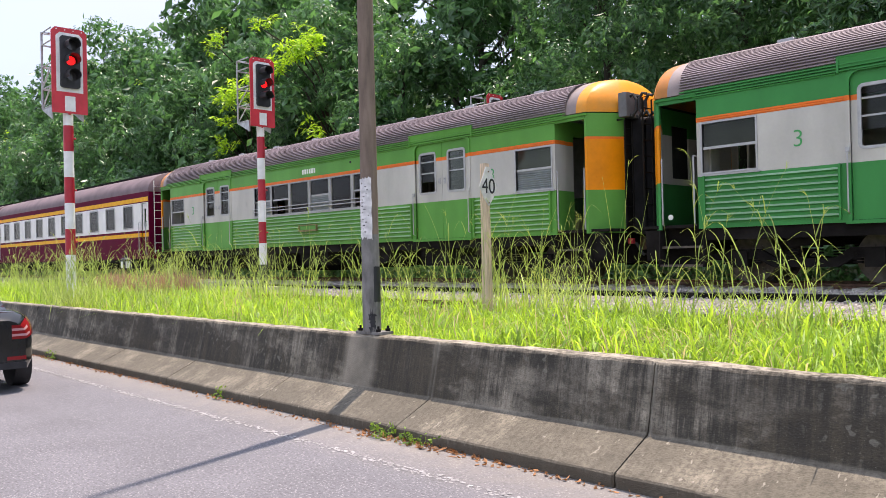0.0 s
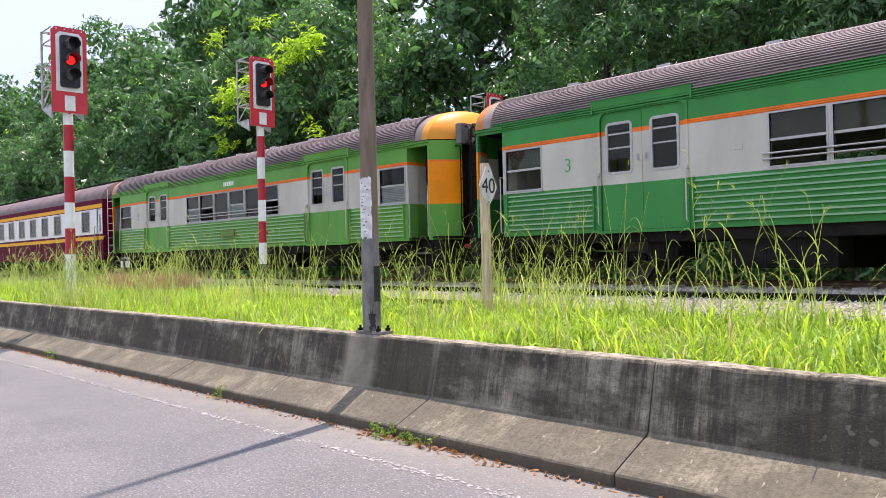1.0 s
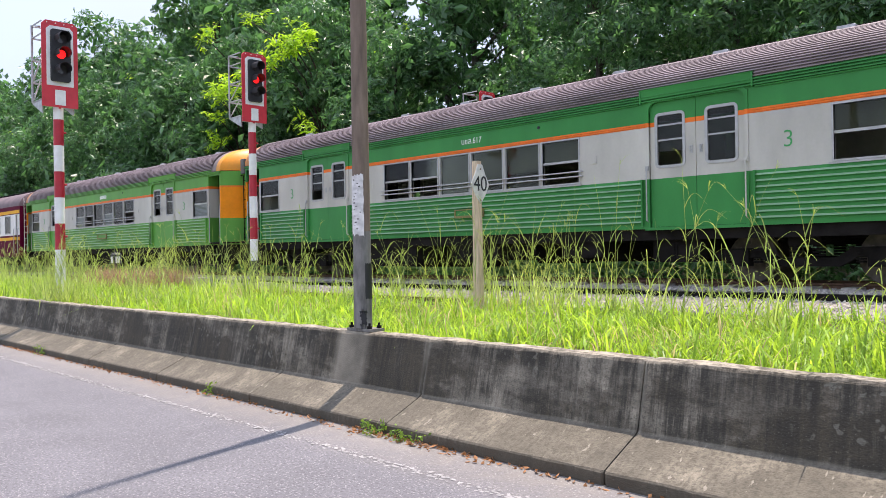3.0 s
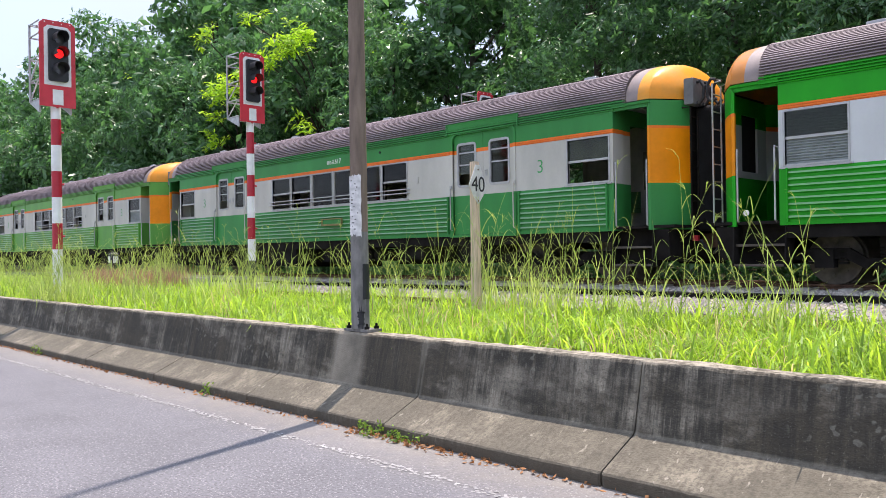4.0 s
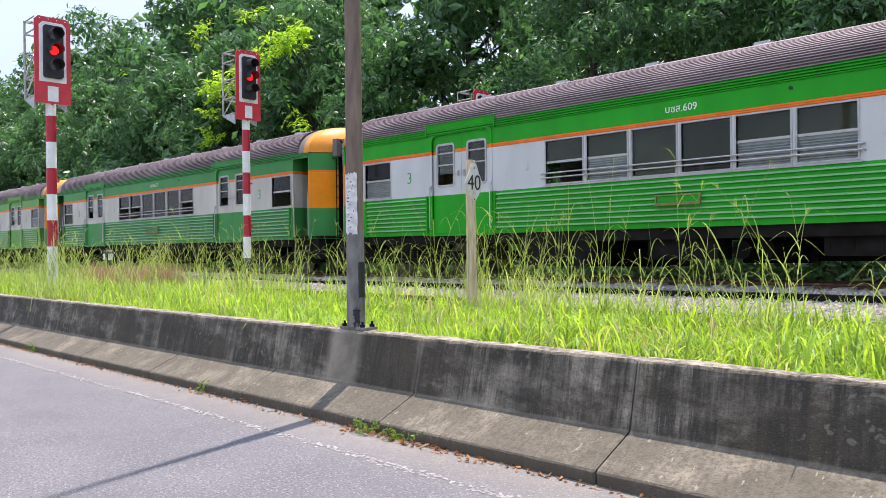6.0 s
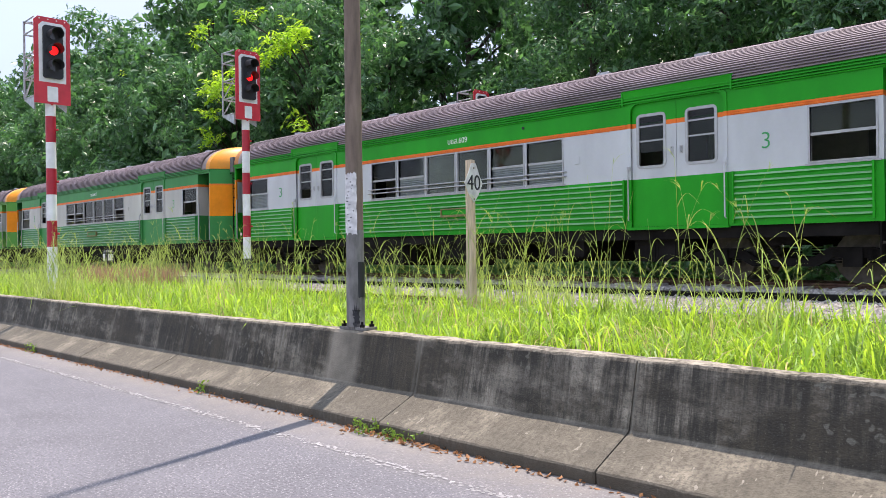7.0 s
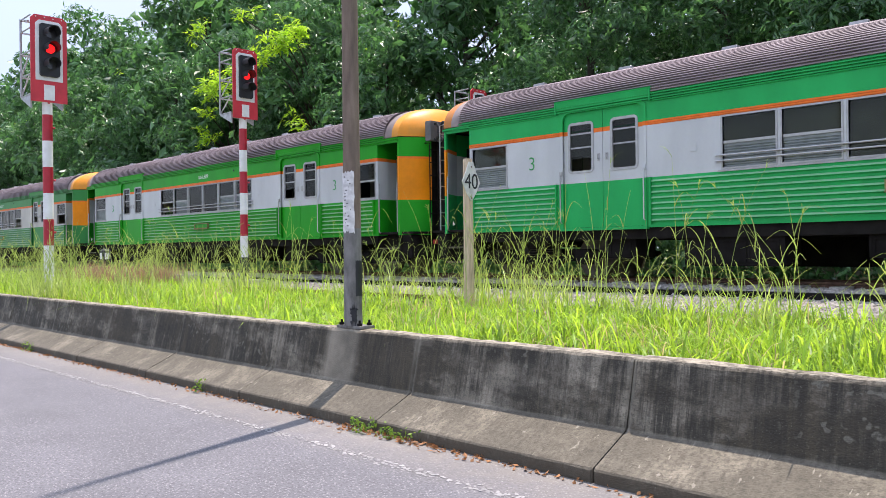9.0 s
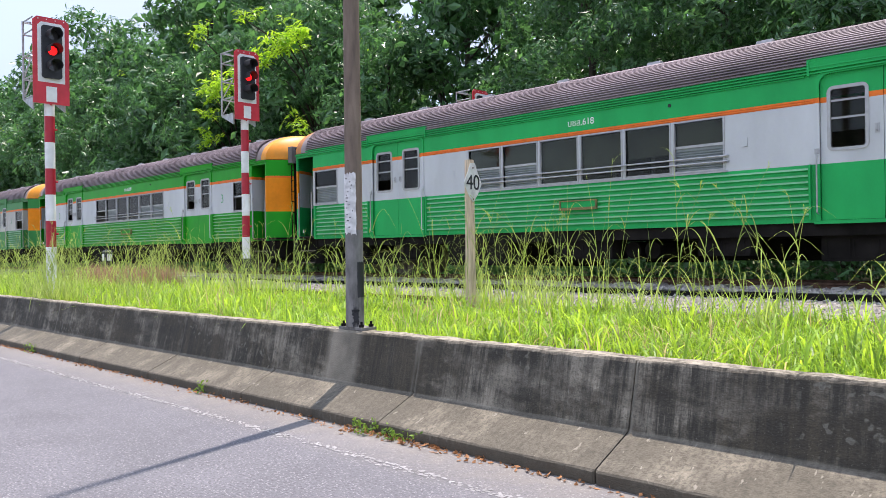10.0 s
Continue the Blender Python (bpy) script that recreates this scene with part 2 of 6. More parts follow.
def asphalt_material():
    """Bleached asphalt with pale aggregate showing and a dusty edge."""
    m = material("bleached_asphalt", (0.119, 0.117, 0.130), 0.85, spread=0.17, scale=0.8, fine=70, bump=0.6, depth=0.005)
    nt = m.node_tree
    n, l = nt.nodes, nt.links
    p = n["Principled BSDF"]
    base = p.inputs["Base Color"].links[0].from_socket
    geo, vor, rp, x = n.new("ShaderNodeNewGeometry"), n.new("ShaderNodeTexVoronoi"), n.new("ShaderNodeMapRange"), n.new("ShaderNodeMix")
    vor.inputs["Scale"].default_value = 58
    l.new(geo.outputs["Position"], vor.inputs["Vector"])
    rp.inputs[1].default_value, rp.inputs[2].default_value, rp.inputs[3].default_value, rp.inputs[4].default_value = 0.12, 0.45, 0.8, 0.0
    l.new(vor.outputs["Distance"], rp.inputs[0])
    keep, mul = n.new("ShaderNodeMath"), n.new("ShaderNodeMath")
    keep.operation, mul.operation = "GREATER_THAN", "MULTIPLY"
    keep.inputs[1].default_value = 0.5
    sepc = n.new("ShaderNodeSeparateColor")
    l.new(vor.outputs["Color"], sepc.inputs[0])
    l.new(sepc.outputs[0], keep.inputs[0])
    l.new(rp.outputs[0], mul.inputs[0])
    l.new(keep.outputs[0], mul.inputs[1])
    x.data_type = "RGBA"
    l.new(mul.outputs[0], x.inputs[0])
    l.new(base, x.inputs[6])
    x.inputs[7].default_value = (0.34, 0.335, 0.335, 1)
    pit, deep, dark = n.new("ShaderNodeTexNoise"), n.new("ShaderNodeMapRange"), n.new("ShaderNodeMix")
    pit.inputs["Scale"].default_value, pit.inputs["Detail"].default_value, pit.inputs["Roughness"].default_value = 42, 6, 0.7
    l.new(geo.outputs["Position"], pit.inputs["Vector"])
    deep.inputs[1].default_value, deep.inputs[2].default_value, deep.inputs[4].default_value = 0.48, 0.62, 0.85
    l.new(pit.outputs["Fac"], deep.inputs[0])
    dark.data_type = "RGBA"
    l.new(deep.outputs[0], dark.inputs[0])
    l.new(x.outputs[2], dark.inputs[6])
    dark.inputs[7].default_value = (0.058, 0.058, 0.064, 1)
    x = dark
    # sandy dust towards the barrier
    sep, edge, dust, tex, y = n.new("ShaderNodeSeparateXYZ"), n.new("ShaderNodeMapRange"), n.new("ShaderNodeMath"), n.new("ShaderNodeTexNoise"), n.new("ShaderNodeMix")
    l.new(geo.outputs["Position"], sep.inputs[0])
    edge.inputs[1].default_value, edge.inputs[2].default_value, edge.inputs[4].default_value = 3.7, 4.35, 0.75
    l.new(sep.outputs["Y"], edge.inputs[0])
    tex.inputs["Scale"].default_value, tex.inputs["Detail"].default_value = 5, 8
    l.new(geo.outputs["Position"], tex.inputs["Vector"])
    dust.operation = "MULTIPLY"
    l.new(edge.outputs[0], dust.inputs[0])
    l.new(tex.outputs["Fac"], dust.inputs[1])
    y.data_type = "RGBA"
    l.new(dust.outputs[0], y.inputs[0])
    l.new(x.outputs[2], y.inputs[6])
    y.inputs[7].default_value = (0.23, 0.205, 0.165, 1)
    l.new(y.outputs[2], p.inputs["Base Color"])
    return m


CONCRETE, ASPHALT = barrier_material(), asphalt_material()
PALE_CONCRETE = material("pale_concrete", (0.36, 0.34, 0.30), 0.9, spread=0.3, bump=0.4)
SOIL = material("grassy_soil", (0.10, 0.11, 0.04), 0.95, spread=0.4, scale=2, fine=30, bump=0.6, depth=0.02, tint=(0.07, 0.06, 0.03))
BALLAST_BED = material("ballast_bed", (0.21, 0.19, 0.17), 0.95, spread=0.4, scale=8, fine=40, bump=0.9, depth=0.03)
STONE = material("ballast_stone", (0.30, 0.275, 0.245), 0.9, spread=0.3, island=0.35, bump=0.3)
WHITE_LINE = material("worn_road_paint", (0.27, 0.265, 0.265), 0.8, spread=0.25, scale=7, fine=40, bump=0.3)
GREEN = material("green_carriage_paint", (0.9, 0.9, 0.9), 0.42, spec=0.2, spread=0.14, scale=1.4, fine=24, bump=0.03, painted=True, stretch=(1, 1, 0.35))
BOX_GREY = material("dull_grey_box_paint", (0.13, 0.135, 0.14), 0.6, spread=0.2, bump=0.05)
# green for the flute tops, with sky light painted into the colour
SKYLIT_GREEN = material("skylit_green_paint", (0.9, 0.9, 0.9), 0.4, spread=0.15, scale=3, fine=30, bump=0.03, painted=True, spec=0.4)


def add_skylight(m, colour, amount):
    """Mixes a paler colour into the paint, standing for sky light on upward faces."""
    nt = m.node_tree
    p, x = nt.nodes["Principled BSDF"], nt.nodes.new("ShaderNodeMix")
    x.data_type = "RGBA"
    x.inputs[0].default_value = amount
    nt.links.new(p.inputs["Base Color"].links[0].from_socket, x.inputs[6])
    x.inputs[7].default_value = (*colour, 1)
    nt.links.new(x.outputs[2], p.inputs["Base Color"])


add_skylight(SKYLIT_GREEN, (0.50, 0.60, 0.48), 0.38)
LEAF_GREEN_DARK = material("dark_green_inside_paint", (0.03, 0.16, 0.05), 0.5, spread=0.15, bump=0.03)
GREY = material("pale_grey_carriage_paint", (0.52, 0.535, 0.55), 0.45, spec=0.3, spread=0.10, scale=1.5, fine=24, bump=0.03, stretch=(1, 1, 0.35))
GREY_OLD = material("yellowed_grey_carriage_paint", (0.48, 0.465, 0.425), 0.5, spec=0.25, spread=0.14, scale=1.5, fine=24, bump=0.03, stretch=(1, 1, 0.35))
ORANGE_ROOF = material("weathered_orange_roof_paint", (0.66, 0.225, 0.006), 0.45, spec=0.3, spread=0.25, scale=1.8, fine=16, bump=0.04, tint=(0.58, 0.26, 0.04))
ORANGE = material("orange_carriage_paint", (0.80, 0.255, 0.003), 0.42, spec=0.25, spread=0.16, scale=1.6, fine=20, bump=0.03)
STRIPE = material("orange_stripe_paint", (0.80, 0.17, 0.02), 0.45, spec=0.3, spread=0.1, bump=0.02)
ROOF = material("sooty_roof_paint", (0.235, 0.190, 0.205), 0.6, spec=0.3, spread=0.3, scale=1.2, fine=18, bump=0.1, stretch=(0.5, 2, 2))
ROOF_END = material("faded_roof_end_paint", (0.235, 0.185, 0.175), 0.5, spread=0.25, scale=2)
ALUMINIUM = material("dull_aluminium", (0.40, 0.40, 0.40), 0.45, 0.6, spread=0.12, scale=8, bump=0.05)
INSIDE = material("cream_inside_paint", (0.42, 0.43, 0.38), 0.6, spread=0.12, bump=0.03)
DARK_STEEL = material("grimy_underframe_steel", (0.014, 0.0125, 0.0115), 0.9, 0.0, spec=0.1, spread=0.4, scale=3, bump=0.3)
BLACK_RUBBER = material("black_rubber", (0.018, 0.018, 0.02), 0.75, spread=0.3, bump=0.15)
RAIL_STEEL = material("rusty_rail_steel", (0.14, 0.075, 0.05), 0.7, 0.3, spread=0.4, scale=10, bump=0.2)
WHEEL_STEEL = material("worn_wheel_steel", (0.10, 0.085, 0.075), 0.5, 0.6, spread=0.35, scale=7, bump=0.1)
BRASS = material("tarnished_brass", (0.20, 0.17, 0.06), 0.6, 0.0, spread=0.25, scale=9, bump=0.08)
BLIND = material("olive_grey_blind", (0.25, 0.24, 0.19), 0.8, spread=0.2, scale=3, fine=50, bump=0.1, per_object=0.35)
LOUVRE = material("grey_shutter", (0.20, 0.225, 0.225), 0.45, 0.3, spread=0.15, bump=0.05)
GLASS = glass_material("window_glass", (0.58, 0.61, 0.56))
RED_BOARD = material("red_signal_board", (0.60, 0.035, 0.05), 0.45, spread=0.14, scale=4, bump=0.03)
WHITE_PAINT = material("white_signal_paint", (0.76, 0.76, 0.74), 0.5, spread=0.1, scale=5, bump=0.04)
RED_PAINT = material("red_post_paint", (0.42, 0.015, 0.03), 0.45, spread=0.14, scale=5, bump=0.04)
BLACK_PAINT = material("black_signal_paint", (0.018, 0.019, 0.022), 0.55, spread=0.3, bump=0.05)
GALVANISED = material("galvanised_steel", (0.40, 0.41, 0.42), 0.5, 0.55, spread=0.2, scale=9, bump=0.06)
LENS_OFF = material("unlit_lens", (0.05, 0.05, 0.055), 0.15, spread=0.1, bump=0)
RED_GLOW = glow_material("lit_red_lens", (1.0, 0.012, 0.012), 0.75)
POLE_UPPER = material("weathered_pole", (0.185, 0.140, 0.110), 0.8, 0.0, spec=0.2, spread=0.28, scale=5, stretch=(3, 3, 0.5), bump=0.15)
POLE_LOWER = material("grey_pole_paint", (0.175, 0.17, 0.16), 0.75, 0.0, spec=0.2, spread=0.35, scale=7, stretch=(2, 2, 0.6), bump=0.15)
PAPER = material("torn_white_paper", (0.62, 0.61, 0.60), 0.8, spread=0.22, scale=18, fine=70, bump=0.2)
POST_WOOD = material("weathered_pale_timber", (0.60, 0.46, 0.33), 0.85, spread=0.3, scale=14, stretch=(3, 3, 0.25), bump=0.4)
SIGN_WHITE = material("aged_white_sign", (0.60, 0.59, 0.56), 0.55, spread=0.18, scale=9, bump=0.05)
MAROON = material("maroon_carriage_paint", (0.105, 0.004, 0.026), 0.6, spec=0.05, spread=0.12, scale=1.5, bump=0.03)
CREAM_WHITE = material("white_carriage_paint", (0.72, 0.71, 0.70), 0.5, spec=0.2, spread=0.07, scale=2, bump=0.03)
FADED_ORANGE = material("sun_faded_orange_paint", (0.50, 0.165, 0.012), 0.45, spread=0.22, scale=2.2, fine=16, bump=0.04, tint=(0.34, 0.15, 0.055), spec=0.3)
YELLOW = material("yellow_stripe_paint", (0.78, 0.37, 0.01), 0.5, spec=0.2, spread=0.1, bump=0.03)
MAROON_ROOF = material("maroon_roof_paint", (0.15, 0.105, 0.11), 0.55, spec=0.2, spread=0.25, scale=1.5, bump=0.06)
CAR_BLACK = material("black_car_paint", (0.012, 0.014, 0.016), 0.12, spread=0.1, bump=0)
CAR_GLASS = material("tinted_car_glass", (0.02, 0.025, 0.035), 0.04, spread=0.1, bump=0)
TAIL_RED = material("red_tail_lamp", (0.22, 0.006, 0.01), 0.15, spread=0.1, bump=0)
TAIL_CLEAR = material("clear_lamp_plastic", (0.5, 0.25, 0.26), 0.15, spread=0.1, bump=0)
BARK = material("tree_bark", (0.06, 0.05, 0.04), 0.9, spread=0.4, scale=5, stretch=(3, 3, 0.6), bump=0.8, depth=0.02)
FOLIAGE = leaf_material("tree_leaves", (0.050, 0.146, 0.072), (0.12, 0.36, 0.12), 0.65, 0.30, 0.36)
YOUNG_FOLIAGE = leaf_material("young_tree_leaves", (0.21, 0.40, 0.03), (0.44, 0.76, 0.05), 0.3, 0.5, 0.45)
GRASS = leaf_material("green_grass", (0.165, 0.345, 0.04), (0.36, 0.70, 0.065), 0.65, 0.5, 0.5)
TALL_GRASS = leaf_material("tall_grass", (0.27, 0.41, 0.13), (0.46, 0.66, 0.20), 0.55, 0.45, 0.5)
STRAW = leaf_material("straw", (0.42, 0.38, 0.22), (0.50, 0.46, 0.26), 0.45, 0.4, 0.7)
DRY_GRASS = leaf_material("dry_seed_grass", (0.30, 0.22, 0.15), (0.40, 0.28, 0.18), 0.35, 0.4, 0.7)
WEED = leaf_material("weed_leaves", (0.09, 0.19, 0.03), (0.20, 0.40, 0.05), 0.6, 0.4, 0.5)
DEAD_LEAF = leaf_material("dead_leaves", (0.25, 0.13, 0.06), (0.25, 0.12, 0.05), 0.4, 0.2, 0.8)


# ---- mesh helpers ----
def link(name, bm, mats, parent=None, label="", smooth=False):
    me = bpy.data.meshes.new(name)
    bmesh.ops.recalc_face_normals(bm, faces=bm.faces)
    bm.to_mesh(me)
    bm.free()
    for m in (mats if isinstance(mats, (list, tuple)) else [mats]):
        me.materials.append(m)
    if smooth:
        me.shade_smooth()
        me.set_sharp_from_angle(angle=radians(35))
    ob = new(name, me)
    if parent:
        ob.parent = parent
    if label:
        tagged(ob, label)
    return ob


def part(name, bm, material_, parent, label="", smooth=False):
    return link(name, bm, material_, parent, label, smooth)


def box(bm, x0, x1, y0, y1, z0, z1, mat=0):
    v = [bm.verts.new((x, y, z)) for x in (x0, x1) for y in (y0, y1) for z in (z0, z1)]
    for q in ((0, 1, 3, 2), (4, 6, 7, 5), (0, 4, 5, 1), (2, 3, 7, 6), (0, 2, 6, 4), (1, 5, 7, 3)):
        bm.faces.new([v[i] for i in q]).material_index = mat
    return v


def quad(bm, pts, mat=0):
    f = bm.faces.new([bm.verts.new(p) for p in pts])
    f.material_index = mat
    return f


def tube(bm, points, r, n=8, mat=0, r1=None):
    """A round bar through the points, closed at its ends."""
    rings = []
    pts = [Vector(p) for p in points]
    for i, p in enumerate(pts):
        d = (pts[min(i + 1, len(pts) - 1)] - pts[max(i - 1, 0)]).normalized()
        side = d.orthogonal().normalized() if i == 0 else (side - d * side.dot(d)).normalized()
        other = d.cross(side)
        rr = r if r1 is None else r + (r1 - r) * i / (len(pts) - 1)
        rings.append([bm.verts.new(p + (side * math.cos(a) + other * math.sin(a)) * rr) for a in [k * math.tau / n for k in range(n)]])
    for a, b in zip(rings, rings[1:]):
        for k in range(n):
            bm.faces.new((a[k], a[(k + 1) % n], b[(k + 1) % n], b[k])).material_index = mat
    for ring in (rings[0], rings[-1]):
        bm.faces.new(ring).material_index = mat


def extrude(bm, outline, axis, a, b, mat=0, caps=True):
    """A prism: an outline in the two other axes, drawn from a to b along axis."""
    def at(p, q):
        return {"x": (q, p[0], p[1]), "y": (p[0], q, p[1]), "z": (p[0], p[1], q)}[axis]
    r0, r1 = [bm.verts.new(at(p, a)) for p in outline], [bm.verts.new(at(p, b)) for p in outline]
    k = len(outline)
    for i in range(k):
        bm.faces.new((r0[i], r0[(i + 1) % k], r1[(i + 1) % k], r1[i])).material_index = mat
    if caps:
        bm.faces.new(r0).material_index = mat
        bm.faces.new(r1).material_index = mat


def rounded(x0, x1, z0, z1, r, n=4):
    pts = []
    for cx, cz, a0 in ((x1 - r, z1 - r, 0), (x0 + r, z1 - r, 90), (x0 + r, z0 + r, 180), (x1 - r, z0 + r, 270)):
        for i in range(n + 1):
            a = radians(a0 + 90 * i / n)
            pts.append((cx + r * math.cos(a), cz + r * math.sin(a)))
    return pts


def ring_frame(bm, x0, x1, z0, z1, w, y0, y1, r=0.0, mat=0):
    """A frame of width w round an opening, from y0 (front) to y1."""
    if r:
        inner, outer = rounded(x0 + w, x1 - w, z0 + w, z1 - w, max(r - w, 0.01)), rounded(x0, x1, z0, z1, r)
    else:
        inner = [(x1 - w, z1 - w), (x0 + w, z1 - w), (x0 + w, z0 + w), (x1 - w, z0 + w)]
        outer = [(x1, z1), (x0, z1), (x0, z0), (x1, z0)]
    k = len(inner)
    rows = [[bm.verts.new((p[0], y, p[1])) for p in o] for y in (y0, y1) for o in (inner, outer)]
    fi, fo, bi, bo = rows
    for i in range(k):
        j = (i + 1) % k
        for q in ((fi[i], fi[j], fo[j], fo[i]), (bi[i], bo[i], bo[j], bi[j]), (fo[i], fo[j], bo[j], bo[i]), (fi[i], bi[i], bi[j], fi[j])):
            bm.faces.new(q).material_index = mat


def panel(bm, xs, zs, holes, y0, y1, band):
    """A wall in the xz plane from y0 (front) to y1 (back) with real holes; band(z) gives the paint of a height."""
    xs = sorted({round(v, 4) for v in [*xs, *[h[0] for h in holes], *[h[1] for h in holes]]})
    zs = sorted({round(v, 4) for v in [*zs, *[h[2] for h in holes], *[h[3] for h in holes]]})

    def open_at(i, j):
        if not (0 <= i < len(xs) - 1 and 0 <= j < len(zs) - 1):
            return True
        x, z = (xs[i] + xs[i + 1]) / 2, (zs[j] + zs[j + 1]) / 2
        return any(h[0] < x < h[1] and h[2] < z < h[3] for h in holes)
    for i in range(len(xs) - 1):
        for j in range(len(zs) - 1):
            if open_at(i, j):
                continue
            a, b, c, d = xs[i], xs[i + 1], zs[j], zs[j + 1]
            m = band((c + d) / 2)
            quad(bm, [(a, y0, c), (b, y0, c), (b, y0, d), (a, y0, d)], m)
            quad(bm, [(a, y1, c), (a, y1, d), (b, y1, d), (b, y1, c)], 4)
            for di, dj, e in ((-1, 0, [(a, c), (a, d)]), (1, 0, [(b, d), (b, c)]), (0, -1, [(b, c), (a, c)]), (0, 1, [(a, d), (b, d)])):
                if open_at(i + di, j + dj):
                    quad(bm, [(e[0][0], y0, e[0][1]), (e[1][0], y0, e[1][1]), (e[1][0], y1, e[1][1]), (e[0][0], y1, e[0][1])], m)


def words(text, size, material_, parent, m, label="", depth=0.002, name="lettering", thin=0.0):
    """Flat lettering as a mesh."""
    cu = bpy.data.curves.new(name, "FONT")
    cu.body, cu.size, cu.align_x, cu.align_y, cu.extrude, cu.offset = text, size, "CENTER", "CENTER", depth, -thin * size
    tmp = new(name, cu)
    me = bpy.data.meshes.new_from_object(tmp.evaluated_get(bpy.context.evaluated_depsgraph_get()))
    bpy.data.objects.remove(tmp)
    me.materials.clear()
    me.materials.append(material_)
    ob = new(name, me)
    ob.parent, ob.matrix_basis = parent, m
    if label:
        tagged(ob, label)
    return ob


# ---- the place: ground, road, barrier, track bed ----
def build_ground():
    bm = bmesh.new()
    ys = [(-400, -0.08), (-30, -0.06), (4.7, -0.06), (5.10, -0.06), (5.16, 0.58), (6.0, 0.62), (7.5, 0.70), (9.0, 0.74), (12.0, 0.76), (16.0, 0.76),
          (18.0, 0.70), (22.0, 0.70), (60, 0.6), (400, 0.4)]
    xs = [-500, -200, -110] + [-80 + 2 * i for i in range(51)] + [40, 120, 400]
    rows = [[bm.verts.new((x, y, z + (0.035 * noise.noise((x * 0.6, y * 0.9, 1)) if 5.5 < y < 23 else 0))) for y, z in ys] for x in xs]
    for a, b in zip(rows, rows[1:]):
        for j in range(len(ys) - 1):
            bm.faces.new((a[j], b[j], b[j + 1], a[j + 1]))
    return tagged(link("ground", bm, SOIL, smooth=False), "grassy earth verge rising to the railway", "ground", kind="structure")


def build_road():
    bm = bmesh.new()
    box(bm, -400, 120, -9, 4.62, -0.05, 0.0)
    road = tagged(link("road", bm, ASPHALT), "sun-bleached grey asphalt road with fine pale aggregate", "road", kind="structure")
    bm = bmesh.new()
    rnd = random.Random(4)
    x = -90.0
    while x < 6:
        near = x > -14
        for _ in range(4 if near else 2):
            r = rnd.uniform(0.005, 0.017) * (1 if near else 1.7)
            cx, cy, a = x + rnd.uniform(-0.03, 0.03), 3.9 + rnd.gauss(0, 0.026), rnd.uniform(0, 1.5)
            ring = [(cx + 1.5 * r * rnd.uniform(0.6, 1.2) * math.cos(a + k * math.tau / 6), cy + r * rnd.uniform(0.6, 1.2) * math.sin(a + k * math.tau / 6)) for k in range(6)]
            lift = rnd.uniform(0.002, 0.005)
            quad(bm, [(p, q, lift) for p, q in ring])
        x += (0.035 if near else 0.06) * (1 if noise.noise((x * 1.7, 0, 5)) > -0.25 else 2.5)
    tagged(link("road_marking", bm, WHITE_LINE), "faded broken white edge line on the asphalt", "road marking", kind="structure")
    return road


def build_barriers():
    """Cast segments butted end to end, each with a leaning wall on a sloping foot."""
    pitch, first = 2.255, -3.06
    wall = [(4.905, 0.278), (4.925, 0.30), (5.035, 0.775), (5.05, 0.80), (5.20, 0.803), (5.215, 0.79), (5.23, 0.278)]
    foot = [(4.50, 0.0), (4.495, 0.085), (4.505, 0.10), (4.905, 0.278), (5.23, 0.278), (5.24, 0.0)]
    half, n = pitch / 2 - 0.005, 18
    rnd = random.Random(8)
    seg = tagged(new("concrete_barrier"), "stained grey concrete road barrier segment with sloping foot", "barrier", "barrier segments")
    for name, outline in (("wall", wall), ("foot", foot)):
        bm = bmesh.new()
        rows = []
        for i in range(n + 1):
            x = -half + 2 * half * i / n
            if i in (1, n - 1):
                x = math.copysign(half - 0.014, x)
            end = 0.013 if i in (0, n) else 0
            ring = []
            for y, z in outline:
                j = rnd.uniform(-0.003, 0.003) if z not in (0.278, 0.0) else 0
                chip = rnd.uniform(0, 0.013) if z > 0.7 else 0
                ring.append(bm.verts.new((x, y + j + (end if y < 5.1 else -end), max(0, z + j - (chip + end if z > 0.5 else 0)))))
            rows.append(ring)
        k = len(outline)
        for p, q in zip(rows, rows[1:]):
            for j in range(k):
                bm.faces.new((p[j], p[(j + 1) % k], q[(j + 1) % k], q[j]))
        bm.faces.new(rows[0])
        bm.faces.new(rows[-1])
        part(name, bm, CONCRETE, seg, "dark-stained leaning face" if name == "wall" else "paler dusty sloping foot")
    seg.matrix_basis = pose(first - pitch / 2, 0, 0)
    for i in range(-32, 5):
        if i == -1:
            continue
        x = first + pitch / 2 + pitch * i
        stretch = 1.0
        if i == 0:
            x, stretch = first + pitch * 0.875, 1.75
        elif i > 0:
            x += 0.75 * pitch
        t = copy_thing(seg, pose(x, rnd.uniform(-0.008, 0.008), 0, 0, 0, rnd.uniform(-0.12, 0.12)))
        t.scale = (stretch, 1, 1)


TRACK_Y, RAIL_Z = 13.87, 0.99


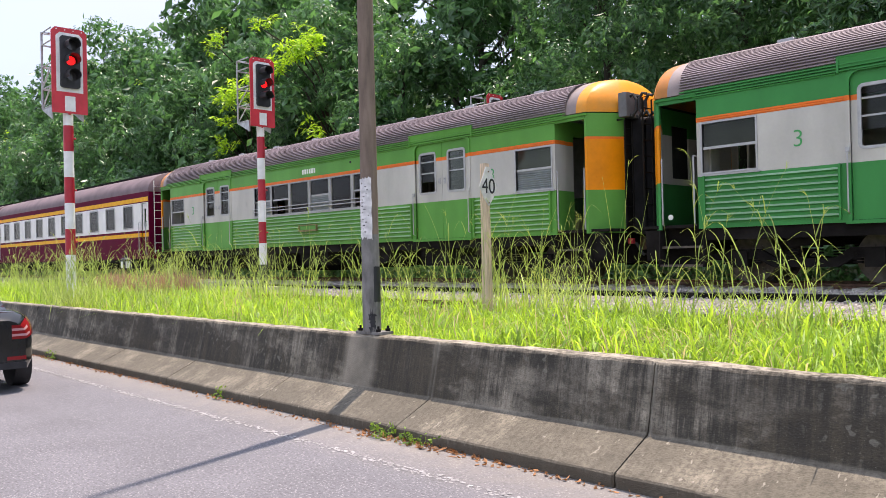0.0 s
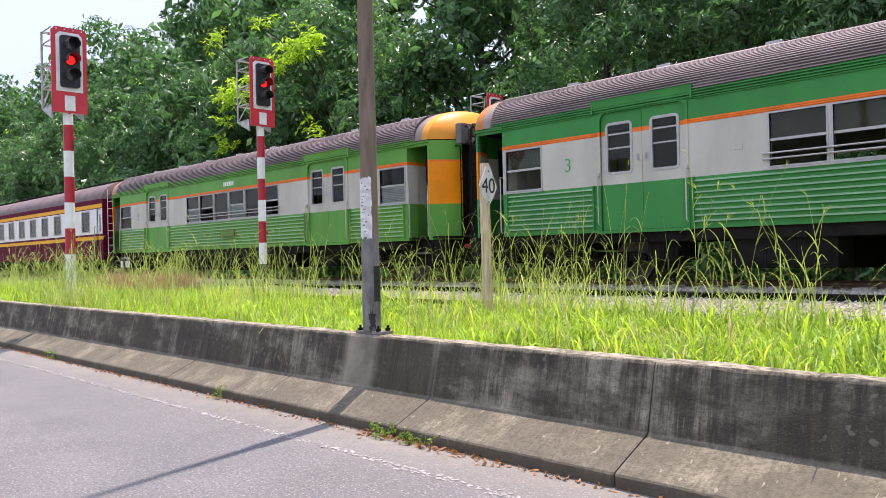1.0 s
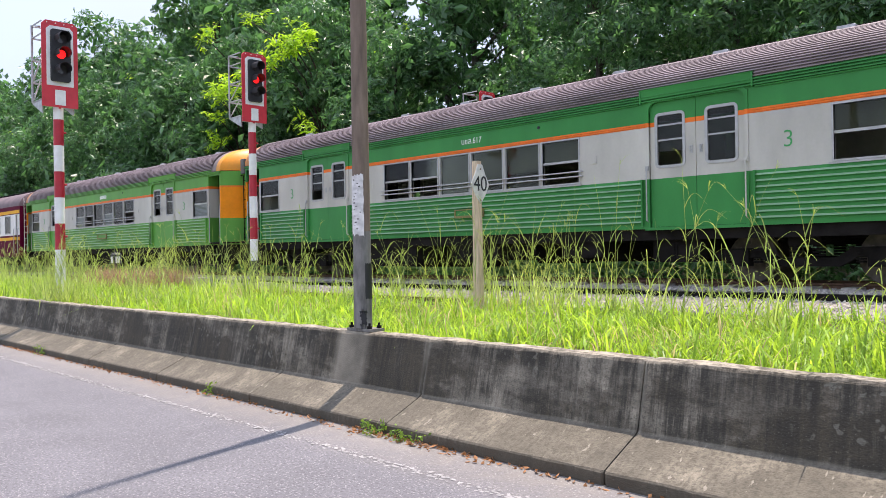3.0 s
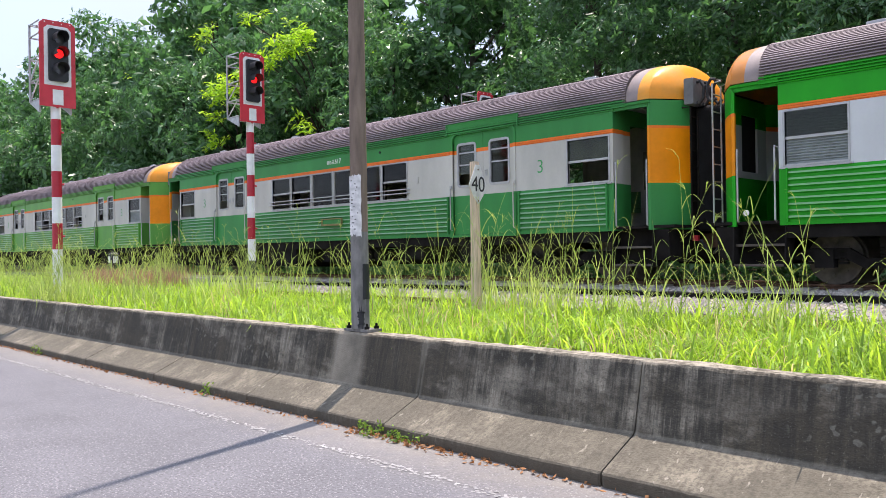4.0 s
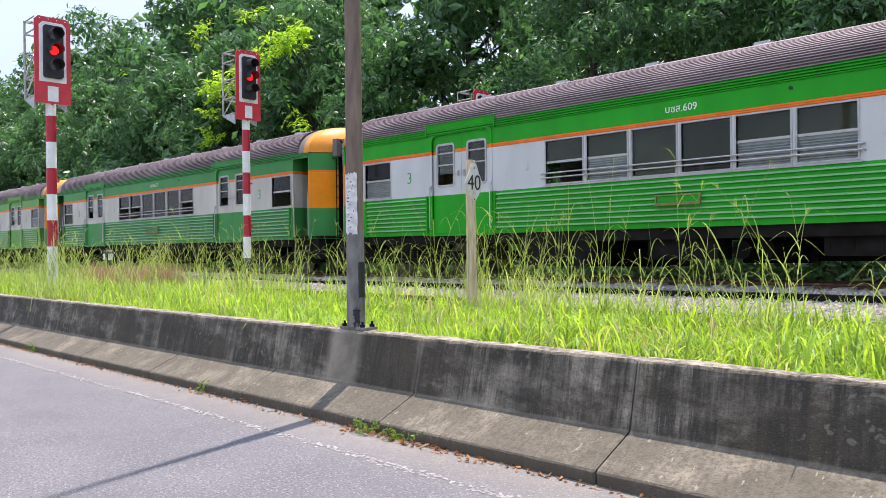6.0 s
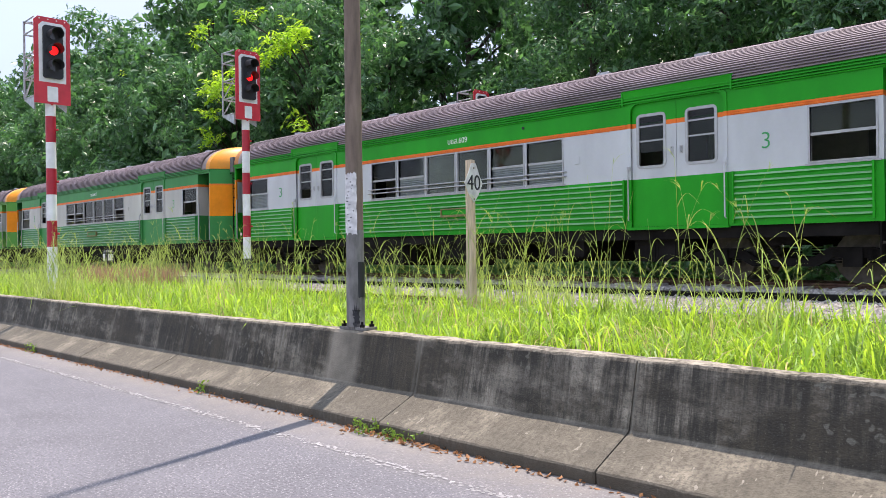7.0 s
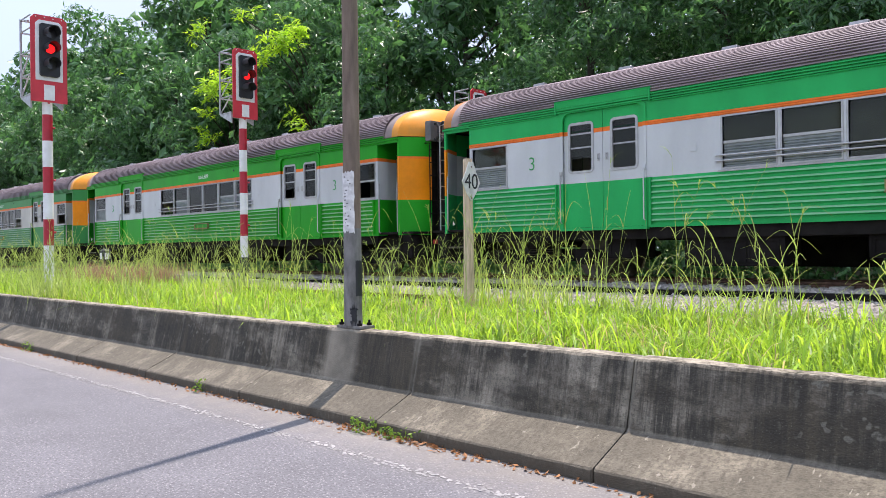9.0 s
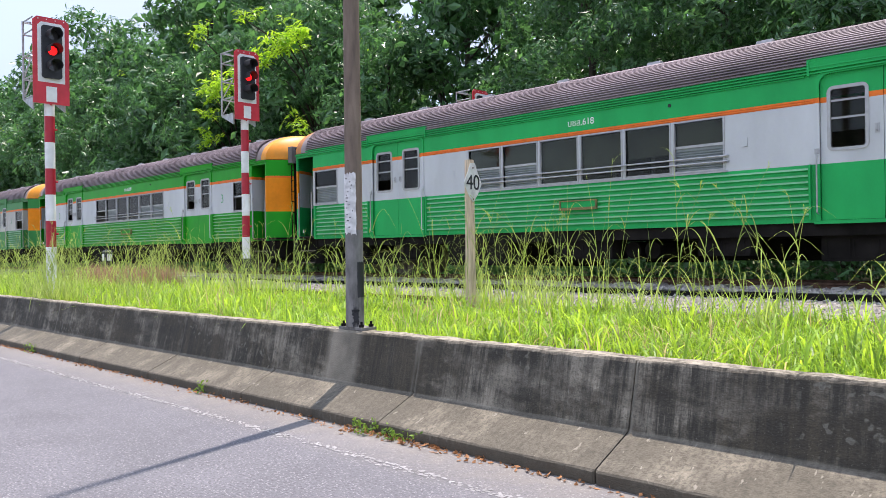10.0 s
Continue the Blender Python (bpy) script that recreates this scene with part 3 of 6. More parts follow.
def build_track():
    bm = bmesh.new()
    extrude(bm, [(11.95, 0.70), (12.0, 0.86), (12.4, 0.90), (15.3, 0.90), (15.9, 0.70)], "x", -130, 60)
    bed = tagged(link("track_bed", bm, BALLAST_BED), "grey crushed-stone ballast bed under the track", "ballast", kind="structure")
    for side, y in ((0, TRACK_Y - 0.53), (1, TRACK_Y + 0.53)):
        bm = bmesh.new()
        extrude(bm, [(y - 0.035, RAIL_Z), (y + 0.035, RAIL_Z), (y + 0.035, RAIL_Z - 0.03), (y + 0.01, RAIL_Z - 0.04), (y + 0.01, RAIL_Z - 0.11),
                     (y + 0.06, RAIL_Z - 0.13), (y - 0.06, RAIL_Z - 0.13), (y - 0.01, RAIL_Z - 0.11), (y - 0.01, RAIL_Z - 0.04), (y - 0.035, RAIL_Z - 0.03)], "x", -130, 60)
        tagged(link("rail", bm, RAIL_STEEL), "rust-brown steel running rail on the ballast", "rail", "running rails", "structure")
    bm = bmesh.new()
    box(bm, -1.0, 1.0, -0.11, 0.11, -0.09, 0.0)
    bmesh.ops.rotate(bm, verts=bm.verts, matrix=Matrix.Rotation(math.pi / 2, 3, "Z"))
    bmesh.ops.bevel(bm, geom=bm.edges[:], offset=0.012, segments=1)
    tie = tagged(link("sleeper", bm, PALE_CONCRETE), "grey concrete sleeper bedded in ballast", "sleeper", "sleepers")
    tie.matrix_basis = pose(-40, TRACK_Y, 0.94)
    for i in range(72):
        copy_thing(tie, pose(-39.35 + 0.65 * i, TRACK_Y, 0.94))
    # low retaining edges of old timber and a discarded rail in the gravel
    bm = bmesh.new()
    rnd = random.Random(2)
    x = -40.0
    while x < 8:
        n = rnd.uniform(1.6, 2.4)
        box(bm, x, x + n - 0.03, 11.80 + rnd.uniform(-0.03, 0.03), 11.96, 0.70, 0.885 + rnd.uniform(-0.03, 0.02))
        x += n
    tagged(link("retaining_edge", bm, DARK_STEEL), "dark old timbers holding back the ballast", "edging", kind="structure")
    bm = bmesh.new()
    extrude(bm, [(8.86, 0.74), (8.98, 0.74), (8.94, 0.77), (8.93, 0.84), (8.96, 0.86), (8.88, 0.86), (8.91, 0.84), (8.90, 0.77)], "x", -19, -8.5)
    tagged(link("discarded_rail", bm, RAIL_STEEL), "rusty discarded rail lying in the gravel", "rail")
    bm = bmesh.new()
    extrude(bm, [(8.98, 0.70), (9.0, 0.80), (11.8, 0.80), (11.8, 0.70)], "x", -60, 8)
    tagged(link("gravel_path", bm, BALLAST_BED), "strip of grey gravel beside the track", "gravel", kind="structure")


def build_stones():
    """Loose ballast stones lying on the bed and the path."""
    rnd = np.random.default_rng(3)
    base = np.array([(1, 0, 0), (-1, 0, 0), (0, 1, 0), (0, -1, 0), (0, 0, 1), (0, 0, -1)], float)
    tri = [(0, 2, 4), (2, 1, 4), (1, 3, 4), (3, 0, 4), (2, 0, 5), (1, 2, 5), (3, 1, 5), (0, 3, 5)]
    vs, fs = [], []
    for n, x0, x1, y0, y1, z in ((9000, -32, 6, 11.95, 13.25, 0.895), (7000, -32, 6, 9.05, 11.8, 0.805), (900, -22, -6, 8.2, 9.1, 0.755)):
        for _ in range(n):
            s = rnd.uniform(0.018, 0.042) * (1 + rnd.uniform(-0.35, 0.35, (6, 1)))
            c = np.array([rnd.uniform(x0, x1), rnd.uniform(y0, y1), z])
            a = rnd.uniform(0, 6.28)
            r = np.array([[math.cos(a), -math.sin(a), 0.2], [math.sin(a), math.cos(a), 0.1], [-0.2, 0.1, 0.8]])
            k = len(vs)
            vs.extend(map(tuple, (base * s) @ r.T + c))
            fs.extend([(k + i, k + j, k + m) for i, j, m in tri])
    me = bpy.data.meshes.new("ballast_stones")
    me.from_pydata(vs, [], fs)
    me.materials.append(STONE)
    tagged(new("ballast_stones", me), "loose angular grey ballast stones beside the track", "ballast", kind="stuff")


build_ground()
build_road()
build_barriers()
build_track()
build_stones()


# ---- the train ----
GREEN_TINTS = {"O": (0.10, 0.33, 0.06), "P": (0.034, 0.25, 0.064), "Q": (0.0, 0.335, 0.014), "R": (0.0, 0.41, 0.105)}
HALF, OPEN_END, POST_END, END = 8.49, 9.20, 9.25, 9.68
SIDE = -1.40
EAVE, CROWN = 3.30, 0.79
BANDS = [0.95, 1.83, 2.75, 2.83, 3.24]
GREY_NEW = GREY
LIVERY = [GREEN, GREY, STRIPE, GREEN, INSIDE]


def band(z):
    return 0 if z < 1.83 else 1 if z < 2.75 else 2 if z < 2.83 else 3


def plan_corner(n=7):
    """Half-width of the body towards its end: straight, then drawn in to the gangway in a slightly bowed taper."""
    pts = [(POST_END, 1.40)]
    for i in range(1, n + 1):
        f = i / n
        pts.append((POST_END + (END - POST_END) * f + 0.030 * math.sin(math.pi * f), 1.40 - 0.68 * f))
    return pts


def roof_arc(w, h, base, n):
    return [(-w * math.cos(a), base + h * math.sin(a) ** 0.92) for a in [math.pi * i / n for i in range(n + 1)]]


def build_window(car, x0, x1, z0, z1, shutter, half_open=True, y=SIDE, drop=0.5):
    bm = bmesh.new()
    ring_frame(bm, x0 - 0.03, x1 + 0.03, z0 - 0.03, z1 + 0.03, 0.03, y - 0.012, y + 0.05)
    box(bm, x0 - 0.07, x1 + 0.07, y - 0.03, y + 0.0, z0 - 0.065, z0 - 0.04)
    if half_open:
        box(bm, x0, x1, y + 0.012, y + 0.04, z0 + (z1 - z0) * 0.50 - 0.022, z0 + (z1 - z0) * 0.50 + 0.022)
    win = part("window", bm, ALUMINIUM, car, "aluminium-framed carriage window")
    bm = bmesh.new()
    zl = z0 + (z1 - z0) * 0.5
    box(bm, x0 + 0.005, x1 - 0.005, y + 0.024, y + 0.030, zl if half_open else z0, z1 - 0.005)
    p = part("pane", bm, GLASS, win)
    p.visible_shadow = False
    if drop and shutter != "full":
        bm = bmesh.new()
        box(bm, x0 + 0.01, x1 - 0.01, y + 0.075, y + 0.08, z1 - (z1 - z0) * drop, z1)
        tube(bm, [(x0 + 0.01, y + 0.078, z1 - (z1 - z0) * drop), (x1 - 0.01, y + 0.078, z1 - (z1 - z0) * drop)], 0.012, 6)
        part("blind", bm, BLIND, win, "olive-grey window blind partly drawn down")
    if shutter:
        bm = bmesh.new()
        top = zl if shutter == "half" else z1
        k = int((top - z0 - 0.06) / 0.042)
        prof = [(y + 0.058, z0), (y + 0.036, z0), (y + 0.036, z0 + 0.03)]
        for i in range(k):
            zz = z0 + 0.03 + 0.042 * i
            prof += [(y + 0.050, zz + 0.004), (y + 0.050, zz + 0.012), (y + 0.034, zz + 0.018), (y + 0.034, zz + 0.036)]
        prof += [(y + 0.036, top), (y + 0.058, top)]
        extrude(bm, prof, "x", x0 + 0.005, x1 - 0.005)
        part("shutter", bm, LOUVRE, win, "grey louvred shutter")
    return win


def build_leaf(car, x0, x1, wx0, wx1, left):
    """One leaf of the wide side doors, with its round-cornered window."""
    y = SIDE + 0.035
    bm = bmesh.new()
    panel(bm, [x0 + 0.004, x1 - 0.004], [0.985, *BANDS[1:4], 3.19], [(wx0, wx1, 2.04, 2.95)], y, y + 0.04, band)
    leaf = part("side_door", bm, LIVERY, car, "two-tone sliding side door leaf")
    bm = bmesh.new()
    ring_frame(bm, wx0 - 0.03, wx1 + 0.03, 2.01, 2.98, 0.05, y - 0.012, y + 0.03, 0.09)
    for z in (2.50, 2.76):
        box(bm, wx0, wx1, y + 0.0, y + 0.022, z - 0.014, z + 0.014)
    frame_ = part("window_frame", bm, ALUMINIUM, leaf, "round-cornered aluminium window frame")
    bm = bmesh.new()
    box(bm, wx0, wx1, y + 0.024, y + 0.028, 2.30 if left else 2.04, 2.95)
    p = part("pane", bm, GLASS, leaf)
    p.visible_shadow = False
    bm = bmesh.new()
    hx = x1 - 0.09 if left else x0 + 0.09
    box(bm, hx - 0.03, hx + 0.03, y - 0.008, y, 2.22, 2.36)
    tube(bm, [(hx, y - 0.008, 2.25), (hx, y - 0.04, 2.26), (hx, y - 0.04, 2.33), (hx, y - 0.008, 2.34)], 0.008, 6)
    part("door_handle", bm, ALUMINIUM, leaf, "small aluminium door handle")


def near_side(car, shutters):
    """All that belongs to the long side facing the road."""
    made_before = set(car.children_recursive)
    holes = [(-8.39, -7.47, 1.89, 2.71), (7.47, 8.39, 1.89, 2.71)]
    holes += [(-2.89 + 0.965 * i + 0.05, -2.89 + 0.965 * (i + 1) - 0.05, 1.89, 2.72) for i in range(6)]
    doors = [(4.37, 6.11), (-6.04, -4.30)]
    holes += [(a, b, 0.98, 3.20) for a, b in doors]
    bm = bmesh.new()
    panel(bm, [-HALF, HALF], [0.95, 1.83, 2.75, 2.83, 3.26], holes, SIDE, SIDE + 0.06, band)
    part("side_wall", bm, LIVERY, car, "green and grey painted steel side wall")
    # beading on the stripe and gutter
    for x0, x1 in ((-HALF, -6.14), (-4.2, 4.27), (6.21, HALF)):
        bm = bmesh.new()
        box(bm, x0, x1, SIDE - 0.014, SIDE + 0.002, 2.765, 2.79)
        box(bm, x0, x1, SIDE - 0.012, SIDE + 0.002, 2.80, 2.82)
        part("stripe_moulding", bm, STRIPE, car, "orange moulding along the side")
    # fluted lower panels
    for x0, x1 in ((-8.36, -6.2), (-4.16, 4.23), (6.27, 8.36)):
        bm = bmesh.new()
        prof = [(SIDE - 0.002, 1.02)]
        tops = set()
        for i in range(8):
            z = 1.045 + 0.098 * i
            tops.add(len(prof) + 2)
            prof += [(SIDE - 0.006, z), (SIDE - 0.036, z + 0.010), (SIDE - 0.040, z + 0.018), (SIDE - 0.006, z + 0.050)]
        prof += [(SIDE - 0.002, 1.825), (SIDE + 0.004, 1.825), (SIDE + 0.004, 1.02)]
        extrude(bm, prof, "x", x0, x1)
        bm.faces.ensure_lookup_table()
        # upward flute faces get the paler green that paints in sky light
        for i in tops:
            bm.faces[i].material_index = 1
        part("fluted_panel", bm, [GREEN, SKYLIT_GREEN], car, "horizontally fluted green panel")
    for x0, x1 in ((-8.36, -8.355), (-6.2, -6.195), (-4.16, -4.155), (4.225, 4.23), (6.265, 6.27), (8.355, 8.36)):
        bm = bmesh.new()
        box(bm, x0 - 0.012, x1 + 0.012, SIDE - 0.056, SIDE - 0.003, 1.0, 1.83)
        part("panel_trim", bm, GREEN, car)
    # windows
    build_window(car, -8.39, -7.47, 1.89, 2.71, shutters[0])
    build_window(car, 7.47, 8.39, 1.89, 2.71, shutters[7])
    for i in range(6):
        a = -2.89 + 0.965 * i
        build_window(car, a + 0.05, a + 0.915, 1.89, 2.72, shutters[i + 1], i in (0, 1, 5) or shutters[i + 1] == "half", drop=(0.5, 0.46, 1.0, 0.85, 0.62, 0.5)[i])
    for z in (2.0, 2.09):
        bm = bmesh.new()
        tube(bm, [(-2.95, SIDE - 0.01, z), (-2.93, SIDE - 0.05, z), (2.93, SIDE - 0.05, z), (2.95, SIDE - 0.01, z)], 0.015, 6)
        for i in range(7):
            x = -2.89 + 0.965 * i
            box(bm, x - 0.015, x + 0.015, SIDE - 0.045, SIDE - 0.01, z - 0.01, z + 0.01)
        part("guard_bar", bm, ALUMINIUM, car, "long aluminium guard bar")
    # doors with hoods, rails and sills
    for sgn in (1, -1):
        c = 5.24 if sgn > 0 else -5.17
        build_leaf(car, c - 0.87, c, c - 0.745, c - 0.225, True)
        build_leaf(car, c, c + 0.87, c + 0.195, c + 0.715, False)
        for dx in (-0.93, 0.87):
            bm = bmesh.new()
            for za, zb, m in ((0.97, 1.83, 0), (1.83, 2.75, 1), (2.75, 2.83, 2), (2.83, 3.14, 0)):
                extrude(bm, [(c + dx, SIDE - 0.02), (c + dx + 0.06, SIDE - 0.02), (c + dx + 0.06, SIDE + 0.03), (c + dx, SIDE + 0.03)], "z", za, zb, m, caps=False)
            bmesh.ops.remove_doubles(bm, verts=bm.verts, dist=0.0005)
            part("door_post", bm, LIVERY, car)
        bm = bmesh.new()
        arch = rounded(c - 0.93, c + 0.93, 2.60, 3.22, 0.16, 5)
        ring = [p for p in arch if p[1] > 2.9]
        ring = ring[:12]
        low = [(c + (p[0] - c) * 0.94, p[1] - 0.05) for p in ring]
        extrude(bm, ring + low[::-1], "y", SIDE - 0.02, SIDE + 0.02)
        part("door_arch", bm, GREEN, car)
        bm = bmesh.new()
        extrude(bm, [(SIDE + 0.02, 3.20), (SIDE - 0.03, 3.26), (SIDE - 0.05, 3.38), (SIDE - 0.062, 3.415), (SIDE + 0.10, 3.45), (SIDE + 0.10, 3.20)], "x", c - 1.03, c + 1.03)
        for e in (-1.03, 1.0):
            box(bm, c + e, c + e + 0.03, SIDE - 0.056, SIDE + 0.01, 3.17, 3.41)
        part("door_hood", bm, GREEN, car, "green rain hood over the side doors")
        for dx in (-0.90, 0.90):
            bm = bmesh.new()
            tube(bm, [(c + dx, SIDE - 0.02, 2.02), (c + dx, SIDE - 0.07, 2.0), (c + dx, SIDE - 0.07, 1.10), (c + dx, SIDE - 0.02, 1.08)], 0.012, 6)
            box(bm, c + dx - 0.03, c + dx + 0.03, SIDE - 0.06, SIDE - 0.03, 1.98, 2.06)
            part("grab_rail", bm, ALUMINIUM if dx < 0 else GREY, car)
        bm = bmesh.new()
        box(bm, c - 0.95, c + 0.95, SIDE - 0.05, SIDE + 0.03, 0.925, 0.965)
        part("door_sill", bm, GREEN, car)
    # gutter
    bm = bmesh.new()
    for x0, x1 in ((-8.52, -6.22), (-4.12, 4.16), (6.30, 8.52)):
        extrude(bm, [(SIDE + 0.01, 3.155), (SIDE - 0.020, 3.16), (SIDE - 0.026, 3.182), (SIDE + 0.01, 3.188)], "x", x0, x1)
    part("gutter", bm, GREEN, car)
    # small fittings
    for x, z in ((6.9 - 3.7, 2.28), (-3.35, 2.28)):
        bm = bmesh.new()
        box(bm, x - 0.06, x + 0.06, SIDE - 0.012, SIDE, z - 0.07, z + 0.07)
        part("cover_plate", bm, GREY, car)
    bm = bmesh.new()
    ring_frame(bm, -0.42, 0.42, 1.36, 1.52, 0.022, SIDE - 0.085, SIDE - 0.03)
    box(bm, -0.42, 0.42, SIDE - 0.10, SIDE - 0.03, 1.335, 1.358)
    box(bm, -0.39, 0.39, SIDE - 0.062, SIDE - 0.055, 1.385, 1.50, 1)
    part("board_holder", bm, [BRASS, GREEN], car, "empty brass destination-board holder")
    bm = bmesh.new()
    tube(bm, [(1.9, SIDE - 0.02, 3.05), (1.9, SIDE + 0.0, 3.05)], 0.03, 8)
    part("side_lamp", bm, BLACK_RUBBER, car)
    # vestibule openings, posts and handrails at both ends
    for s in (1, -1):
        bm = bmesh.new()
        plan = plan_corner()
        outer = [(OPEN_END * s, SIDE)] + [(x * s, -w) for x, w in plan]
        inner = [(x * s - 0.05 * s, -max(w - 0.05, 0.3)) for x, w in plan][::-1] + [(OPEN_END * s, SIDE + 0.05)]
        for z0, z1, m in ((0.95, 1.78, 0), (1.78, 2.75, 1), (2.75, 2.80, 2), (2.80, 3.252, 0)):
            extrude(bm, outer + inner, "z", z0, z1, m, caps=False)
        bmesh.ops.remove_doubles(bm, verts=bm.verts, dist=0.0005)
        part("corner_post", bm, [GREEN, ORANGE, STRIPE], car, "rounded end corner painted green and orange", smooth=True)
        bm = bmesh.new()
        box(bm, *sorted((HALF * s, (OPEN_END + 0.02) * s)), SIDE, SIDE + 0.06, 3.14, 3.26)
        extrude(bm, [(SIDE + 0.01, 3.20), (SIDE - 0.03, 3.205), (SIDE - 0.036, 3.24), (SIDE + 0.01, 3.25)], "x", *sorted(((HALF - 0.02) * s, (POST_END + 0.02) * s)))
        part("door_header", bm, GREEN, car)
        bm = bmesh.new()
        panel(bm, [SIDE + 0.06, -1.06], [0.95, 1.83, 2.75, 2.83, 3.24], [], HALF, HALF - 0.04, band)
        bmesh.ops.rotate(bm, verts=bm.verts, matrix=Matrix.Rotation(math.pi / 2, 3, "Z"))
        if s > 0:
            bmesh.ops.scale(bm, verts=bm.verts, vec=(-1, 1, 1))
        part("door_jamb", bm, LIVERY, car)
        for x, y in ((HALF + 0.06, SIDE - 0.02), (OPEN_END - 0.03, SIDE + 0.01)):
            bm = bmesh.new()
            tube(bm, [(x * s - 0.04 * s * (x < 9), y + 0.05, 2.18), (x * s, y, 2.20), (x * s, y, 2.14), (x * s, y, 1.04), (x * s, y + 0.05, 1.02)], 0.016, 7)
            part("handrail", bm, ALUMINIUM, car, "bright vertical handrail")
        for z, d in ((0.66, 0.10), (0.34, 0.02)):
            bm = bmesh.new()
            box(bm, *sorted((8.44 * s, 9.26 * s)), SIDE - 0.02 + d, SIDE + 0.22 + d, z - 0.02, z)
            box(bm, *sorted((8.44 * s, 9.26 * s)), SIDE - 0.025 + d, SIDE - 0.015 + d, z - 0.035, z + 0.004, 1)
            part("step", bm, [DARK_STEEL, WHEEL_STEEL], car, "dark steel boarding step")
        for x in (8.42, 9.26):
            bm = bmesh.new()
            extrude(bm, [(SIDE + 0.02, 0.95), (SIDE - 0.03, 0.30), (SIDE + 0.24, 0.30), (SIDE + 0.42, 0.95)], "x", *sorted((x * s, x * s + 0.02)))
            part("step_bracket", bm, DARK_STEEL, car)
    return [o for o in car.children if o not in made_before]


def build_roof(car):
    """Overlapping ribs from below the eave up the curve, then smooth sheet over the crown; the lowest ribs carry the side's green."""
    ribs, pitch = 24, 0.047
    side = [(1.405, EAVE - 0.11), (1.402, EAVE)]
    curve = side + [(1.40 * math.cos(a), EAVE + CROWN * math.sin(a) ** 0.92) for a in [math.pi / 2 * i / 60 for i in range(1, 61)]]
    run = [0.0]
    for p, q in zip(curve, curve[1:]):
        run.append(run[-1] + math.hypot(q[0] - p[0], q[1] - p[1]))

    def at(d):
        e = 0.004
        p = [float(np.interp(v, run, [c[i] for c in curve])) for v in (d - e, d, d + e) for i in (0, 1)]
        t = Vector((p[4] - p[0], p[5] - p[1])).normalized()
        return p[2], p[3], t.y, -t.x
    half, green = [], set()
    for i in range(ribs):
        proud = 0.040 if i < 17 else 0.040 * (ribs - i) / 7
        for f, off in ((0.0, 0.0), (0.05, proud), (0.40, proud), (0.52, 0.0)):
            y, z, ny, nz = at((i + f) * pitch)
            half.append((y + ny * off, z + nz * off))
            if i < 3:
                green.add(len(half) - 1)
    smooth_from = ribs * pitch
    for i in range(9):
        y, z, _, _ = at(smooth_from + (run[-1] - smooth_from) * i / 8)
        half.append((max(y, 0.0), z))
    bm = bmesh.new()
    for k in (1, -1):
        r0, r1 = [bm.verts.new((-8.78, -k * p[0], p[1])) for p in half], [bm.verts.new((8.78, -k * p[0], p[1])) for p in half]
        for i in range(len(half) - 1):
            bm.faces.new((r0[i], r1[i], r1[i + 1], r0[i + 1])).material_index = 1 if i in green else 0
    bmesh.ops.remove_doubles(bm, verts=bm.verts, dist=0.0004)
    part("roof", bm, [ROOF, GREEN], car, "sooty ribbed steel roof with green lowest ribs")
    for s in (1, -1):
        stations = [(8.70, 1.412, CROWN + 0.012, 0), (9.02, 1.412, CROWN + 0.010, 0), (9.02, 1.412, CROWN + 0.010, 1), (9.2, 1.41, CROWN, 1)]
        stations += [(x, w + 0.01, CROWN - 0.01 - 0.42 * ((x - POST_END) / (END - POST_END)) ** 2.0, 1) for x, w in plan_corner(8)]
        bm = bmesh.new()
        rows = [([bm.verts.new((x * s, y, z)) for y, z in roof_arc(w, h, EAVE - 0.03, 28)], m) for x, w, h, m in stations]
        for (a, _), (b, m) in zip(rows, rows[1:]):
            for i in range(28):
                bm.faces.new((a[i], b[i], b[i + 1], a[i + 1])).material_index = m
        bm.faces.new(rows[-1][0]).material_index = 1
        bmesh.ops.remove_doubles(bm, verts=bm.verts, dist=0.0005)
        part("roof_end", bm, [ROOF_END, FADED_ORANGE if s < 0 else ORANGE_ROOF], car, "domed roof end in sun-faded orange" if s < 0 else "domed roof end painted orange", smooth=True)
    for y in (-0.22, 0.0, 0.22):
        bm = bmesh.new()
        box(bm, -8.4, 8.4, y - 0.09, y + 0.09, EAVE + CROWN - 0.012, EAVE + CROWN + 0.018)
        part("roof_walk", bm, DARK_STEEL, car, "dark plank walkway on the roof")
    for i in range(8):
        bm = bmesh.new()
        x = -7.35 + 2.1 * i
        box(bm, x - 0.14, x + 0.14, -0.44, -0.32, EAVE + CROWN - 0.10, EAVE + CROWN + 0.022)
        bmesh.ops.bevel(bm, geom=bm.edges[:], offset=0.02, segments=1)
        part("roof_vent", bm, GALVANISED, car, "small pale roof ventilator")


